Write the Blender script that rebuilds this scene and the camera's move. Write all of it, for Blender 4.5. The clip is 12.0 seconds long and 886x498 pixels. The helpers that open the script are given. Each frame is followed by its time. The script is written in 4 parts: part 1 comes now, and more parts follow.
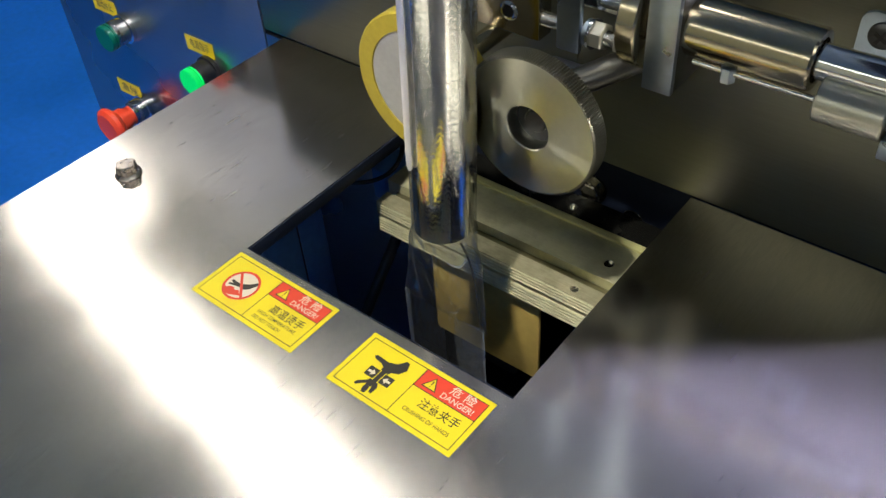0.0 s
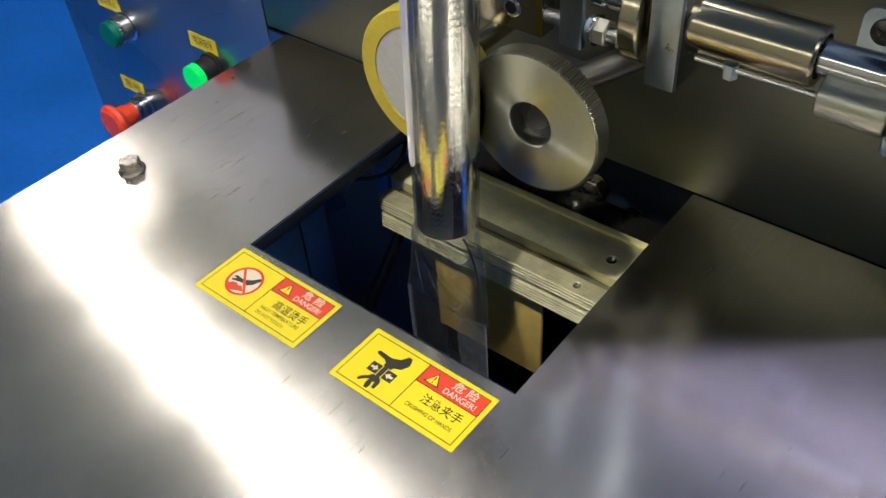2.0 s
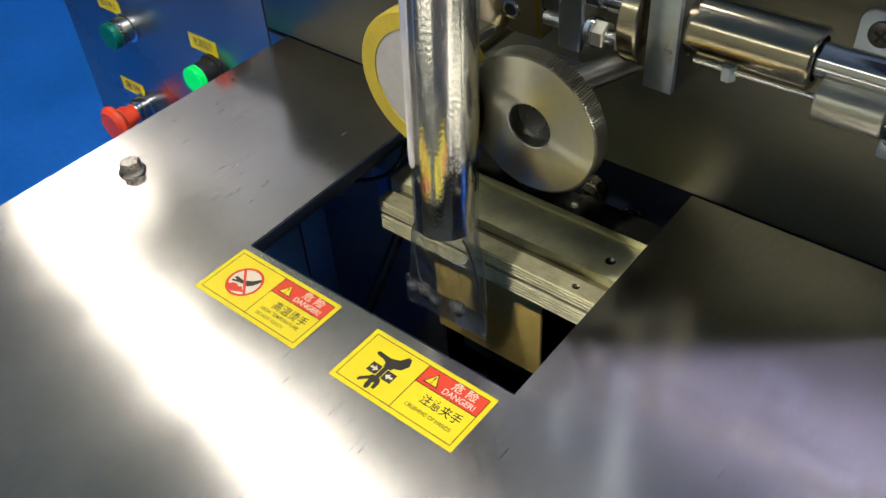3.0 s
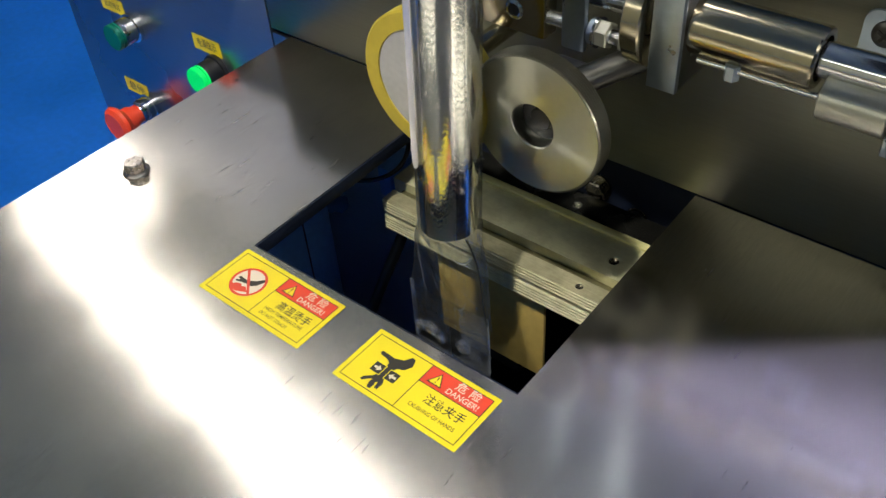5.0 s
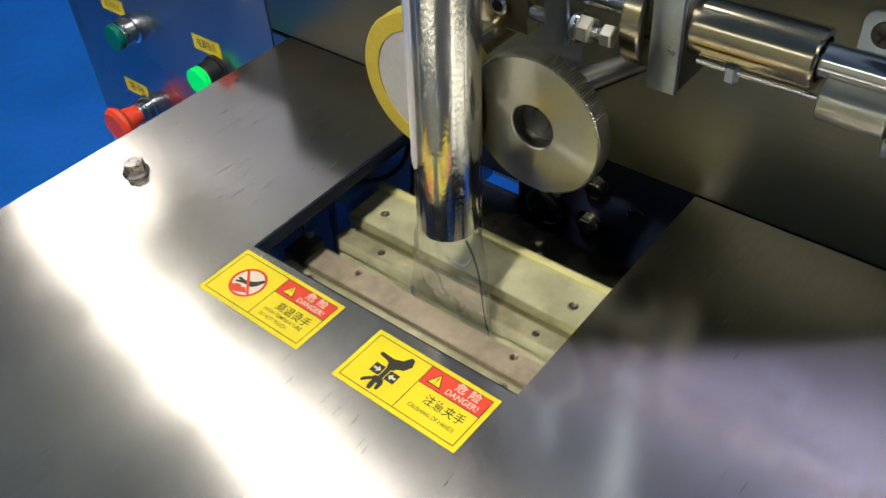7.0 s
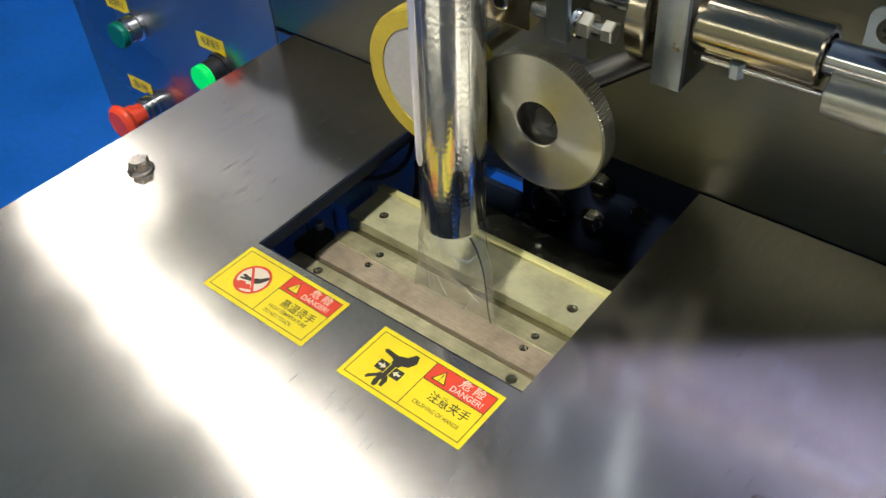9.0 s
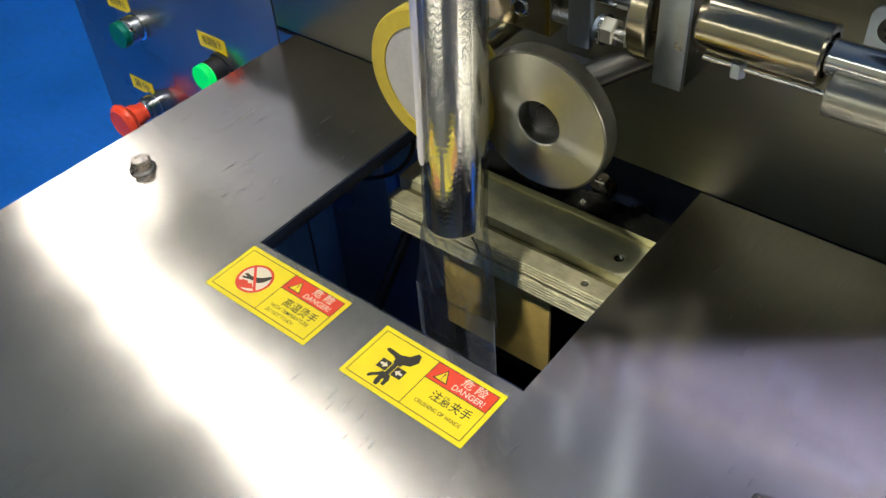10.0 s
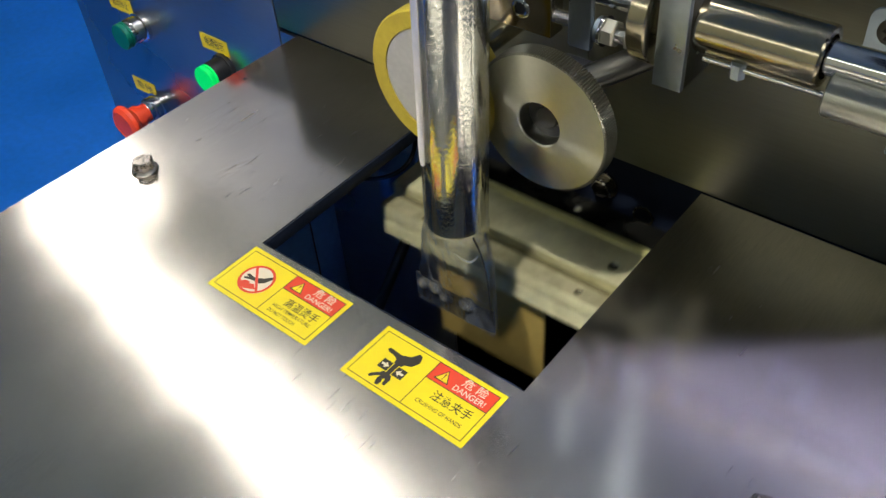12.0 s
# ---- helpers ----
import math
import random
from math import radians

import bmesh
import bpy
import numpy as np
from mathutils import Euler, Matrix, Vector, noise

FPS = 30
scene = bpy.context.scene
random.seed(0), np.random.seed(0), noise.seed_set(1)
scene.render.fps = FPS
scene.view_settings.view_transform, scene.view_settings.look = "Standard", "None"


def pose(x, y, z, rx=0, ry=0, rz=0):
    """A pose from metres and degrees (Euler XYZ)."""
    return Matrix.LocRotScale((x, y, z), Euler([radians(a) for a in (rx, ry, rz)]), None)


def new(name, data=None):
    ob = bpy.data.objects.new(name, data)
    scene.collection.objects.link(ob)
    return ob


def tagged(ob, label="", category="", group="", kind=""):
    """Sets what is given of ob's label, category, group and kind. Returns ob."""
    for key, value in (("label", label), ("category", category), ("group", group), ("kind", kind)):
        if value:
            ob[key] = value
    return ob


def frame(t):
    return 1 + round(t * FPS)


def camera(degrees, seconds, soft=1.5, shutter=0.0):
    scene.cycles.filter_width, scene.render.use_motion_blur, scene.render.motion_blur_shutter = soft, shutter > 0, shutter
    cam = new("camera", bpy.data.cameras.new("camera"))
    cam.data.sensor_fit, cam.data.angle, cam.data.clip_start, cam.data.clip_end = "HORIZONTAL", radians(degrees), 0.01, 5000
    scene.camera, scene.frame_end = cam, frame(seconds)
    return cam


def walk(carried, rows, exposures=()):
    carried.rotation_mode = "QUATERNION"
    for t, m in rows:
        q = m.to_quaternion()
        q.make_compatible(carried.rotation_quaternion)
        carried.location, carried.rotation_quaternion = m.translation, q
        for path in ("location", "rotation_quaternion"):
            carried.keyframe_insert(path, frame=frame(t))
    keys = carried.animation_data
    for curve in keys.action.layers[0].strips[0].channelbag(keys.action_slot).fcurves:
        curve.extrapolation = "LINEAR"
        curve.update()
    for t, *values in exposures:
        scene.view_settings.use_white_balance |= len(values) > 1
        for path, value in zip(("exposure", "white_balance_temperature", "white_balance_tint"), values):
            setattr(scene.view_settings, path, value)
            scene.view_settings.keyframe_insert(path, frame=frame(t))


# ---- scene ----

cam = camera(51.5, 12.0, shutter=0.2)
PATH = [
    (0.0, pose(0.2460, -0.2216, 0.3591, 47.25, 3.29, 38.19)),
    (0.5, pose(0.2464, -0.2221, 0.3593, 47.21, 3.32, 38.26)),
    (1.0, pose(0.2465, -0.2223, 0.3595, 47.13, 3.34, 38.29)),
    (1.5, pose(0.2466, -0.2225, 0.3594, 47.09, 3.34, 38.32)),
    (2.0, pose(0.2467, -0.2228, 0.3592, 47.11, 3.33, 38.35)),
    (2.5, pose(0.2470, -0.2233, 0.3595, 47.14, 3.31, 38.36)),
    (3.0, pose(0.2478, -0.2240, 0.3603, 47.21, 3.30, 38.34)),
    (5.0, pose(0.2480, -0.2245, 0.3604, 47.25, 3.44, 38.48)),
    (5.5, pose(0.2477, -0.2246, 0.3608, 47.20, 3.45, 38.46)),
    (6.0, pose(0.2477, -0.2249, 0.3608, 47.22, 3.46, 38.47)),
    (6.5, pose(0.2479, -0.2248, 0.3608, 47.25, 3.45, 38.47)),
    (7.0, pose(0.2481, -0.2242, 0.3604, 47.28, 3.43, 38.50)),
    (9.0, pose(0.2478, -0.2254, 0.3601, 47.19, 3.54, 38.63)),
    (9.5, pose(0.2476, -0.2260, 0.3605, 47.17, 3.53, 38.62)),
    (10.0, pose(0.2477, -0.2264, 0.3607, 47.15, 3.57, 38.64)),
    (10.5, pose(0.2481, -0.2266, 0.3610, 47.17, 3.61, 38.69)),
    (11.0, pose(0.2486, -0.2269, 0.3612, 47.19, 3.62, 38.74)),
    (11.5, pose(0.2489, -0.2269, 0.3615, 47.20, 3.63, 38.76)),
    (12.0, pose(0.2492, -0.2269, 0.3620, 47.19, 3.67, 38.75)),
]
walk(cam, PATH)

# ---- light: the hall's ceiling tubes ----
FLOOR = -0.80
CEIL = 2.20
world = bpy.data.worlds.new("hall_air")
scene.world = world
world.use_nodes = True
world.node_tree.nodes["Background"].inputs[0].default_value = (0.75, 0.85, 1.0, 1)
world.node_tree.nodes["Background"].inputs[1].default_value = 0.03
scene.view_settings.exposure = 0.0


# ---- materials ----
def mat(name, col, rough=0.5, metal=0.0, grain=0.0, scale=200.0, stretch=(1, 1, 1), bump=0.0, mottle=0.0, mscale=12.0,
        wave=0.0, wscale=6.0, coat=0.0, emit=None, power=0.0, rvar=0.0, trans=0.0, ior=1.45, aniso=0.0, stain=0.0):
    """A principled material with fine stretched grain, large mottling, fine bump and a slow waviness."""
    m = bpy.data.materials.new(name)
    m.use_nodes = True
    t = m.node_tree
    n, l = t.nodes, t.links
    b = n["Principled BSDF"]
    b.inputs["Base Color"].default_value = (*col, 1)
    b.inputs["Roughness"].default_value = rough
    b.inputs["Metallic"].default_value = metal
    b.inputs["IOR"].default_value = ior
    b.inputs["Coat Weight"].default_value = coat
    b.inputs["Transmission Weight"].default_value = trans
    b.inputs["Anisotropic"].default_value = aniso
    if emit:
        b.inputs["Emission Color"].default_value = (*emit, 1)
        b.inputs["Emission Strength"].default_value = power
    co = n.new("ShaderNodeTexCoord")
    mp = n.new("ShaderNodeMapping")
    mp.inputs["Scale"].default_value = stretch
    l.new(co.outputs["Object"], mp.inputs["Vector"])
    fine = n.new("ShaderNodeTexNoise")
    fine.inputs["Scale"].default_value = scale
    fine.inputs["Detail"].default_value = 5
    l.new(mp.outputs[0], fine.inputs["Vector"])
    big = n.new("ShaderNodeTexNoise")
    big.inputs["Scale"].default_value = mscale
    big.inputs["Detail"].default_value = 4
    l.new(co.outputs["Object"], big.inputs["Vector"])
    if grain or mottle:
        def span(src, amount):
            r = n.new("ShaderNodeMapRange")
            r.inputs["From Min"].default_value, r.inputs["From Max"].default_value = 0.25, 0.75
            r.inputs["To Min"].default_value, r.inputs["To Max"].default_value = 1 - amount, 1 + amount
            l.new(src.outputs["Fac"], r.inputs["Value"])
            return r
        mul = n.new("ShaderNodeMath")
        mul.operation = "MULTIPLY"
        l.new(span(fine, grain).outputs[0], mul.inputs[0])
        l.new(span(big, mottle).outputs[0], mul.inputs[1])
        mix = n.new("ShaderNodeVectorMath")
        mix.operation = "SCALE"
        mix.inputs[0].default_value = col
        l.new(mul.outputs[0], mix.inputs["Scale"])
        l.new(mix.outputs[0], b.inputs["Base Color"])
        if stain:
            spot = n.new("ShaderNodeTexNoise")
            spot.inputs["Scale"].default_value = 55
            spot.inputs["Detail"].default_value = 6
            spot.inputs["Roughness"].default_value = 0.65
            l.new(co.outputs["Object"], spot.inputs["Vector"])
            much = n.new("ShaderNodeMapRange")
            much.inputs["From Min"].default_value, much.inputs["From Max"].default_value = 0.46, 0.82
            much.inputs["To Max"].default_value = stain
            l.new(spot.outputs["Fac"], much.inputs["Value"])
            dirt = n.new("ShaderNodeMix")
            dirt.data_type = "RGBA"
            for k in dirt.inputs:
                if k.identifier == "B_Color":
                    k.default_value = (0.16, 0.13, 0.07, 1)
                if k.identifier == "A_Color":
                    l.new(mix.outputs[0], k)
                if k.identifier == "Factor_Float":
                    l.new(much.outputs[0], k)
            for k in dirt.outputs:
                if k.identifier == "Result_Color":
                    l.new(k, b.inputs["Base Color"])
    if rvar:
        rr = n.new("ShaderNodeMapRange")
        rr.inputs["From Min"].default_value, rr.inputs["From Max"].default_value = 0.3, 0.7
        rr.inputs["To Min"].default_value, rr.inputs["To Max"].default_value = max(0.02, rough - rvar), rough + rvar
        l.new(big.outputs["Fac"], rr.inputs["Value"])
        l.new(rr.outputs[0], b.inputs["Roughness"])
    last = None
    if wave:
        slow = n.new("ShaderNodeTexNoise")
        slow.inputs["Scale"].default_value = wscale
        slow.inputs["Detail"].default_value = 1
        l.new(co.outputs["Object"], slow.inputs["Vector"])
        w = n.new("ShaderNodeBump")
        w.inputs["Strength"].default_value = 1.0
        w.inputs["Distance"].default_value = wave
        l.new(slow.outputs["Fac"], w.inputs["Height"])
        last = w
    if bump:
        w = n.new("ShaderNodeBump")
        w.inputs["Strength"].default_value = 1.0
        w.inputs["Distance"].default_value = bump
        l.new(fine.outputs["Fac"], w.inputs["Height"])
        if last:
            l.new(last.outputs[0], w.inputs["Normal"])
        last = w
    if last:
        l.new(last.outputs[0], b.inputs["Normal"])
    return m


def film_mat(name, tint, gloss_rough, ior, haze=0.0, least=0.06, power=2.2):
    m = bpy.data.materials.new(name)
    m.use_nodes = True
    t = m.node_tree
    n, l = t.nodes, t.links
    n.remove(n["Principled BSDF"])
    tr = n.new("ShaderNodeBsdfTransparent")
    tr.inputs[0].default_value = (*tint, 1)
    gl = n.new("ShaderNodeBsdfGlossy")
    gl.inputs["Roughness"].default_value = gloss_rough
    fr = n.new("ShaderNodeLayerWeight")
    fr.inputs["Blend"].default_value = 0.5
    pw = n.new("ShaderNodeMath")
    pw.operation = "POWER"
    pw.inputs[1].default_value = power
    l.new(fr.outputs["Facing"], pw.inputs[0])
    mr = n.new("ShaderNodeMapRange")
    mr.inputs["To Min"].default_value, mr.inputs["To Max"].default_value = least, least + (ior - 1)
    l.new(pw.outputs[0], mr.inputs["Value"])
    mix = n.new("ShaderNodeMixShader")
    l.new(mr.outputs[0], mix.inputs[0])
    l.new(tr.outputs[0], mix.inputs[1])
    l.new(gl.outputs[0], mix.inputs[2])
    co = n.new("ShaderNodeTexCoord")
    mp = n.new("ShaderNodeMapping")
    mp.inputs["Scale"].default_value = (1, 1, 0.35)
    no = n.new("ShaderNodeTexNoise")
    no.inputs["Scale"].default_value = 90
    no.inputs["Detail"].default_value = 2
    bp = n.new("ShaderNodeBump")
    bp.inputs["Distance"].default_value = 0.004
    l.new(co.outputs["Object"], mp.inputs[0])
    l.new(mp.outputs[0], no.inputs["Vector"])
    l.new(no.outputs["Fac"], bp.inputs["Height"])
    l.new(bp.outputs[0], gl.inputs["Normal"])
    out = mix
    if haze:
        # Diffuse share mixed in; its bluish cast stands in for floor reflection.
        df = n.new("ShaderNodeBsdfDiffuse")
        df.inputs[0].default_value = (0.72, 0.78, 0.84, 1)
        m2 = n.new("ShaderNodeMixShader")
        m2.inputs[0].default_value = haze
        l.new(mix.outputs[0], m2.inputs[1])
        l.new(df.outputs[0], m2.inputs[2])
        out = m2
    l.new(out.outputs[0], n["Material Output"].inputs[0])
    return m


M_TABLE = mat("brushed_table_steel", (0.60, 0.556, 0.505), 0.155, 1, 0.08, 75, (14, 1, 1), 0.000009, 0.16, 10, 0.00032, 11, rvar=0.03)


def second_lobe(m, rough, share, aniso):
    """Adds a wide lobe to a steel brushed along y, wider across the brushing."""
    n, l = m.node_tree.nodes, m.node_tree.links
    b = n["Principled BSDF"]
    c = n.new("ShaderNodeBsdfPrincipled")
    c.inputs["Metallic"].default_value, c.inputs["Roughness"].default_value = 1, rough
    for key in ("Base Color", "Normal"):
        c.inputs[key].default_value = b.inputs[key].default_value
        for k in b.inputs[key].links:
            l.new(k.from_socket, c.inputs[key])
    c.inputs["Anisotropic"].default_value = aniso
    across = n.new("ShaderNodeCombineXYZ")
    across.inputs[0].default_value = 1
    l.new(across.outputs[0], c.inputs["Tangent"])
    mix = n.new("ShaderNodeMixShader")
    co = n.new("ShaderNodeTexCoord")
    total = None
    for scale, stretch in ((26, (12, 1, 1)), (7, (1, 1, 1)), (70, (7, 1, 1))):
        mp = n.new("ShaderNodeMapping")
        mp.inputs["Scale"].default_value = stretch
        no = n.new("ShaderNodeTexNoise")
        no.inputs["Scale"].default_value, no.inputs["Detail"].default_value = scale, 4
        l.new(co.outputs["Object"], mp.inputs[0])
        l.new(mp.outputs[0], no.inputs["Vector"])
        if total is None:
            total = no.outputs["Fac"]
        else:
            ad = n.new("ShaderNodeMath")
            l.new(total, ad.inputs[0])
            l.new(no.outputs["Fac"], ad.inputs[1])
            total = ad.outputs[0]
    rr = n.new("ShaderNodeMapRange")
    rr.inputs["From Min"].default_value, rr.inputs["From Max"].default_value = 0.9, 2.1
    rr.inputs["To Min"].default_value, rr.inputs["To Max"].default_value = share * 0.75, share * 1.25
    l.new(total, rr.inputs["Value"])
    l.new(rr.outputs[0], mix.inputs[0])
    l.new(b.outputs[0], mix.inputs[1])
    l.new(c.outputs[0], mix.inputs[2])
    l.new(mix.outputs[0], n["Material Output"].inputs[0])


second_lobe(M_TABLE, 0.36, 0.22, 1.0)
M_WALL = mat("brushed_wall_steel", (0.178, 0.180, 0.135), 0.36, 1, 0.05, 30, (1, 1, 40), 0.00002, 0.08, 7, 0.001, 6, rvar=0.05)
M_PANEL = mat("panel_steel", (0.42, 0.44, 0.47), 0.3, 1, 0.04, 90, (1, 1, 14), 0.00002, 0.06, 7, rvar=0.05)
M_TURN = mat("turned_steel", (0.46, 0.41, 0.29), 0.17, 1, 0.05, 300, (1, 1, 1), 0.00001, 0.05, 30, rvar=0.04)
M_RIM = mat("knurled_steel", (0.13, 0.125, 0.095), 0.42, 1, 0.08, 300, mottle=0.08, mscale=60, rvar=0.06)
M_CHROME = mat("chrome", (0.75, 0.75, 0.74), 0.1, 1, 0.02, 300, bump=0.000006, mottle=0.04, mscale=40)
M_ZINC = mat("zinc_plate", (0.34, 0.41, 0.49), 0.32, 1, 0.08, 200, (1, 1, 1), 0.00003, 0.08, 90, rvar=0.05)
M_JAW = mat("ground_jaw_steel", (0.62, 0.60, 0.37), 0.38, 0.55, 0.07, 110, (1, 14, 14), 0.00003, 0.20, 34, rvar=0.06, stain=0.45)
M_JAWWORN = mat("scuffed_jaw_steel", (0.47, 0.44, 0.27), 0.36, 0.6, 0.14, 90, (1, 10, 10), 0.00005, 0.30, 40, rvar=0.08, stain=0.6)
M_THREAD = mat("shaded_thread", (0.26, 0.25, 0.19), 0.25, 0.9, 0.2, 300, mottle=0.2, mscale=200)
M_JAWDARK = mat("dark_jaw_steel", (0.17, 0.155, 0.08), 0.38, 0.75, 0.14, 160, (1, 9, 9), 0.00005, 0.3, 50, rvar=0.1)
M_DULL = mat("dull_steel", (0.13, 0.13, 0.12), 0.34, 1, 0.07, 200, (8, 1, 8), 0.00003, 0.15, 40, rvar=0.08)
M_SATIN = mat("satin_steel", (0.50, 0.50, 0.42), 0.32, 0.9, 0.03, 200, bump=0.00001, mottle=0.05, mscale=40)
M_LIT_EDGE = mat("lit_edge_steel", (0.64, 0.60, 0.27), 0.35, 0.35, 0.06, 200, (1, 8, 8), 0.00002, 0.1, 45, rvar=0.05)
M_NAVY = mat("navy_paint", (0.10, 0.24, 0.52), 0.32, 0, 0.1, 150, bump=0.00003, mottle=0.2, mscale=12, coat=0.4)
M_BLACK = mat("black_oxide", (0.012, 0.013, 0.016), 0.35, 0, 0.2, 200, bump=0.00003, mottle=0.3, mscale=30)
# Bolt steel brightened in colour to make glints where light is dim.
M_GLINT = mat("brightened_bolt_steel", (0.45, 0.42, 0.34), 0.22, 1, 0.1, 300, bump=0.00002, mottle=0.3, mscale=90, rvar=0.1)
M_BARDARK = mat("dark_oiled_bar", (0.07, 0.07, 0.06), 0.24, 0.9, 0.15, 140, (1, 9, 9), 0.00003, 0.35, 45, rvar=0.1)
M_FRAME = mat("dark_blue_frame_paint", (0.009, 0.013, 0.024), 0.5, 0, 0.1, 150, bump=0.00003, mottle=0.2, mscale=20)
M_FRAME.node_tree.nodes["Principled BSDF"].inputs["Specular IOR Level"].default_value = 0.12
M_RUBBER = mat("yellow_rubber", (0.38, 0.30, 0.03), 0.6, 0, 0.08, 300, bump=0.00005, mottle=0.1, mscale=40)
M_HUBGREY = mat("grey_hub", (0.36, 0.36, 0.35), 0.45, 0.2, 0.06, 300, bump=0.00003, mottle=0.08, mscale=40)
M_FLOOR = mat("blue_epoxy", (0.012, 0.185, 0.78), 0.4, 0, 0.08, 60, bump=0.0003, mottle=0.18, mscale=4, rvar=0.1)
M_HALL = mat("hall_paint", (0.27, 0.31, 0.28), 0.8, 0, 0.05, 20, bump=0.0005, mottle=0.1, mscale=1.2)
M_CREAM = mat("warm_reflector_cream", (0.72, 0.68, 0.44), 0.7, 0, 0.05, 20, bump=0.0005, mottle=0.1, mscale=1.2)
M_CEIL = mat("hall_ceiling", (0.26, 0.31, 0.27), 0.8, 0, 0.05, 20, bump=0.0005, mottle=0.1, mscale=1.2)
M_YELLOW = mat("sticker_yellow", (0.57, 0.462, 0.0010), 0.42, 0, 0.02, 200, bump=0.00001, mottle=0.04, mscale=30)
M_YDIM = mat("label_yellow", (0.72, 0.55, 0.01), 0.45, 0, 0.02, 200, bump=0.00001, mottle=0.04, mscale=30)
M_RED = mat("sticker_red", (0.50, 0.030, 0.009), 0.42, 0, 0.02, 200, mottle=0.03, mscale=30)
M_INK = mat("sticker_ink", (0.012, 0.010, 0.008), 0.45, 0, 0.1, 300, mottle=0.1, mscale=60)
M_WHITE = mat("sticker_white", (0.52, 0.47, 0.39), 0.45, 0, 0.02, 200, mottle=0.03, mscale=30)
M_ESTOP = mat("red_plastic", (0.72, 0.060, 0.022), 0.35, 0, 0.03, 300, mottle=0.05, mscale=60)
M_GREEN = mat("green_lens_lit", (0.0, 0.35, 0.08), 0.3, 0, 0.02, 300, emit=(0.0, 1.0, 0.14), power=0.5)
M_GREENOFF = mat("green_plastic", (0.0, 0.13, 0.09), 0.35, 0, 0.03, 300, mottle=0.05, mscale=60)
M_TAN = mat("tan_board", (0.36, 0.26, 0.07), 0.6, 0, 0.1, 120, bump=0.0001, mottle=0.15, mscale=25)
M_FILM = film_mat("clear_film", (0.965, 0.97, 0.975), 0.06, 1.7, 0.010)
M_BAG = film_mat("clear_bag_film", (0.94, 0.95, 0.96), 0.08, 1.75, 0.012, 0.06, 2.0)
M_FOLD = film_mat("folded_edge_sheen_film", (0.80, 0.84, 0.90), 0.12, 1.6, 0.13, 0.10, 1.6)
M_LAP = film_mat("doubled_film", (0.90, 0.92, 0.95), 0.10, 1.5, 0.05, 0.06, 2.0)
M_WRINKLE_SHINE = film_mat("wrinkle_highlight_film", (0.9, 0.92, 0.95), 0.10, 1.6, 0.30, 0.12, 1.6)
M_TONGUE = mat("polished_tongue", (0.80, 0.79, 0.79), 0.36, 0.6, 0.03, 200, bump=0.00001, mottle=0.05, mscale=40)
M_SEAL = film_mat("seal_film", (0.90, 0.91, 0.92), 0.15, 1.4, 0.05, 0.02, 3.0)
M_LINE = film_mat("seal_line_film", (0.28, 0.27, 0.25), 0.2, 1.3, 0.02)
M_GLASS = mat("clear_pellet", (0.95, 0.97, 0.99), 0.02, 0, 0.0, 80, trans=0.93, ior=1.5)
M_LAMP = mat("lamp_glow", (1, 1, 1), 0.5, 0, emit=(1.0, 0.97, 0.90), power=13.0)
M_LAMPB = mat("cool_lamp_glow", (1, 1, 1), 0.5, 0, emit=(0.66, 0.65, 1.0), power=280.0)
M_EAST = mat("wide_lamp_glow", (1, 1, 1), 0.5, 0, emit=(1.0, 0.98, 0.80), power=4.8)
M_SOUTH = mat("front_fill_glow", (1, 1, 1), 0.5, 0, emit=(1.0, 0.97, 0.85), power=7.0)
M_PANEL_FILL = mat("reflected_panel_glow", (0.8, 0.8, 0.8), 0.5, 0, emit=(1.0, 1.0, 0.86), power=0.34)
M_KEY = mat("high_bay_glow", (1, 1, 1), 0.5, 0, emit=(1.0, 0.96, 0.88), power=2600.0)


# ---- mesh helpers ----
def part(name, bm, material, parent=None, label="", smooth=True):
    me = bpy.data.meshes.new(name)
    bmesh.ops.recalc_face_normals(bm, faces=bm.faces)
    bm.to_mesh(me)
    bm.free()
    me.materials.append(material)
    if smooth:
        me.set_sharp_from_angle(angle=radians(32))
    ob = new(name, me)
    if parent:
        ob.parent = parent
    if label:
        ob["label"] = label
    return ob


def thing(name, label, category, m=None, group="", kind=""):
    ob = new(name)
    ob.empty_display_size = 0.02
    if m is not None:
        ob.matrix_basis = m
    return tagged(ob, label, category, group, kind)


def box(x0, x1, y0, y1, z0, z1, bevel=0.0006, bm=None, seg=2):
    b = bmesh.new()
    bmesh.ops.create_cube(b, size=1)
    for v in b.verts:
        v.co = Vector(((x0 + x1) / 2 + v.co.x * (x1 - x0), (y0 + y1) / 2 + v.co.y * (y1 - y0), (z0 + z1) / 2 + v.co.z * (z1 - z0)))
    if bevel:
        bmesh.ops.bevel(b, geom=list(b.edges), offset=bevel, segments=seg, affect="EDGES", profile=0.5)
    return merged(bm, b)


def merged(bm, b):
    if bm is None:
        return b
    me = bpy.data.meshes.new("tmp")
    b.to_mesh(me)
    b.free()
    bm.from_mesh(me)
    bpy.data.meshes.remove(me)
    return bm


AX = {"z": Matrix.Identity(4), "x": Matrix.Rotation(radians(90), 4, "Y"), "y": Matrix.Rotation(radians(-90), 4, "X"),
      "-y": Matrix.Rotation(radians(90), 4, "X")}


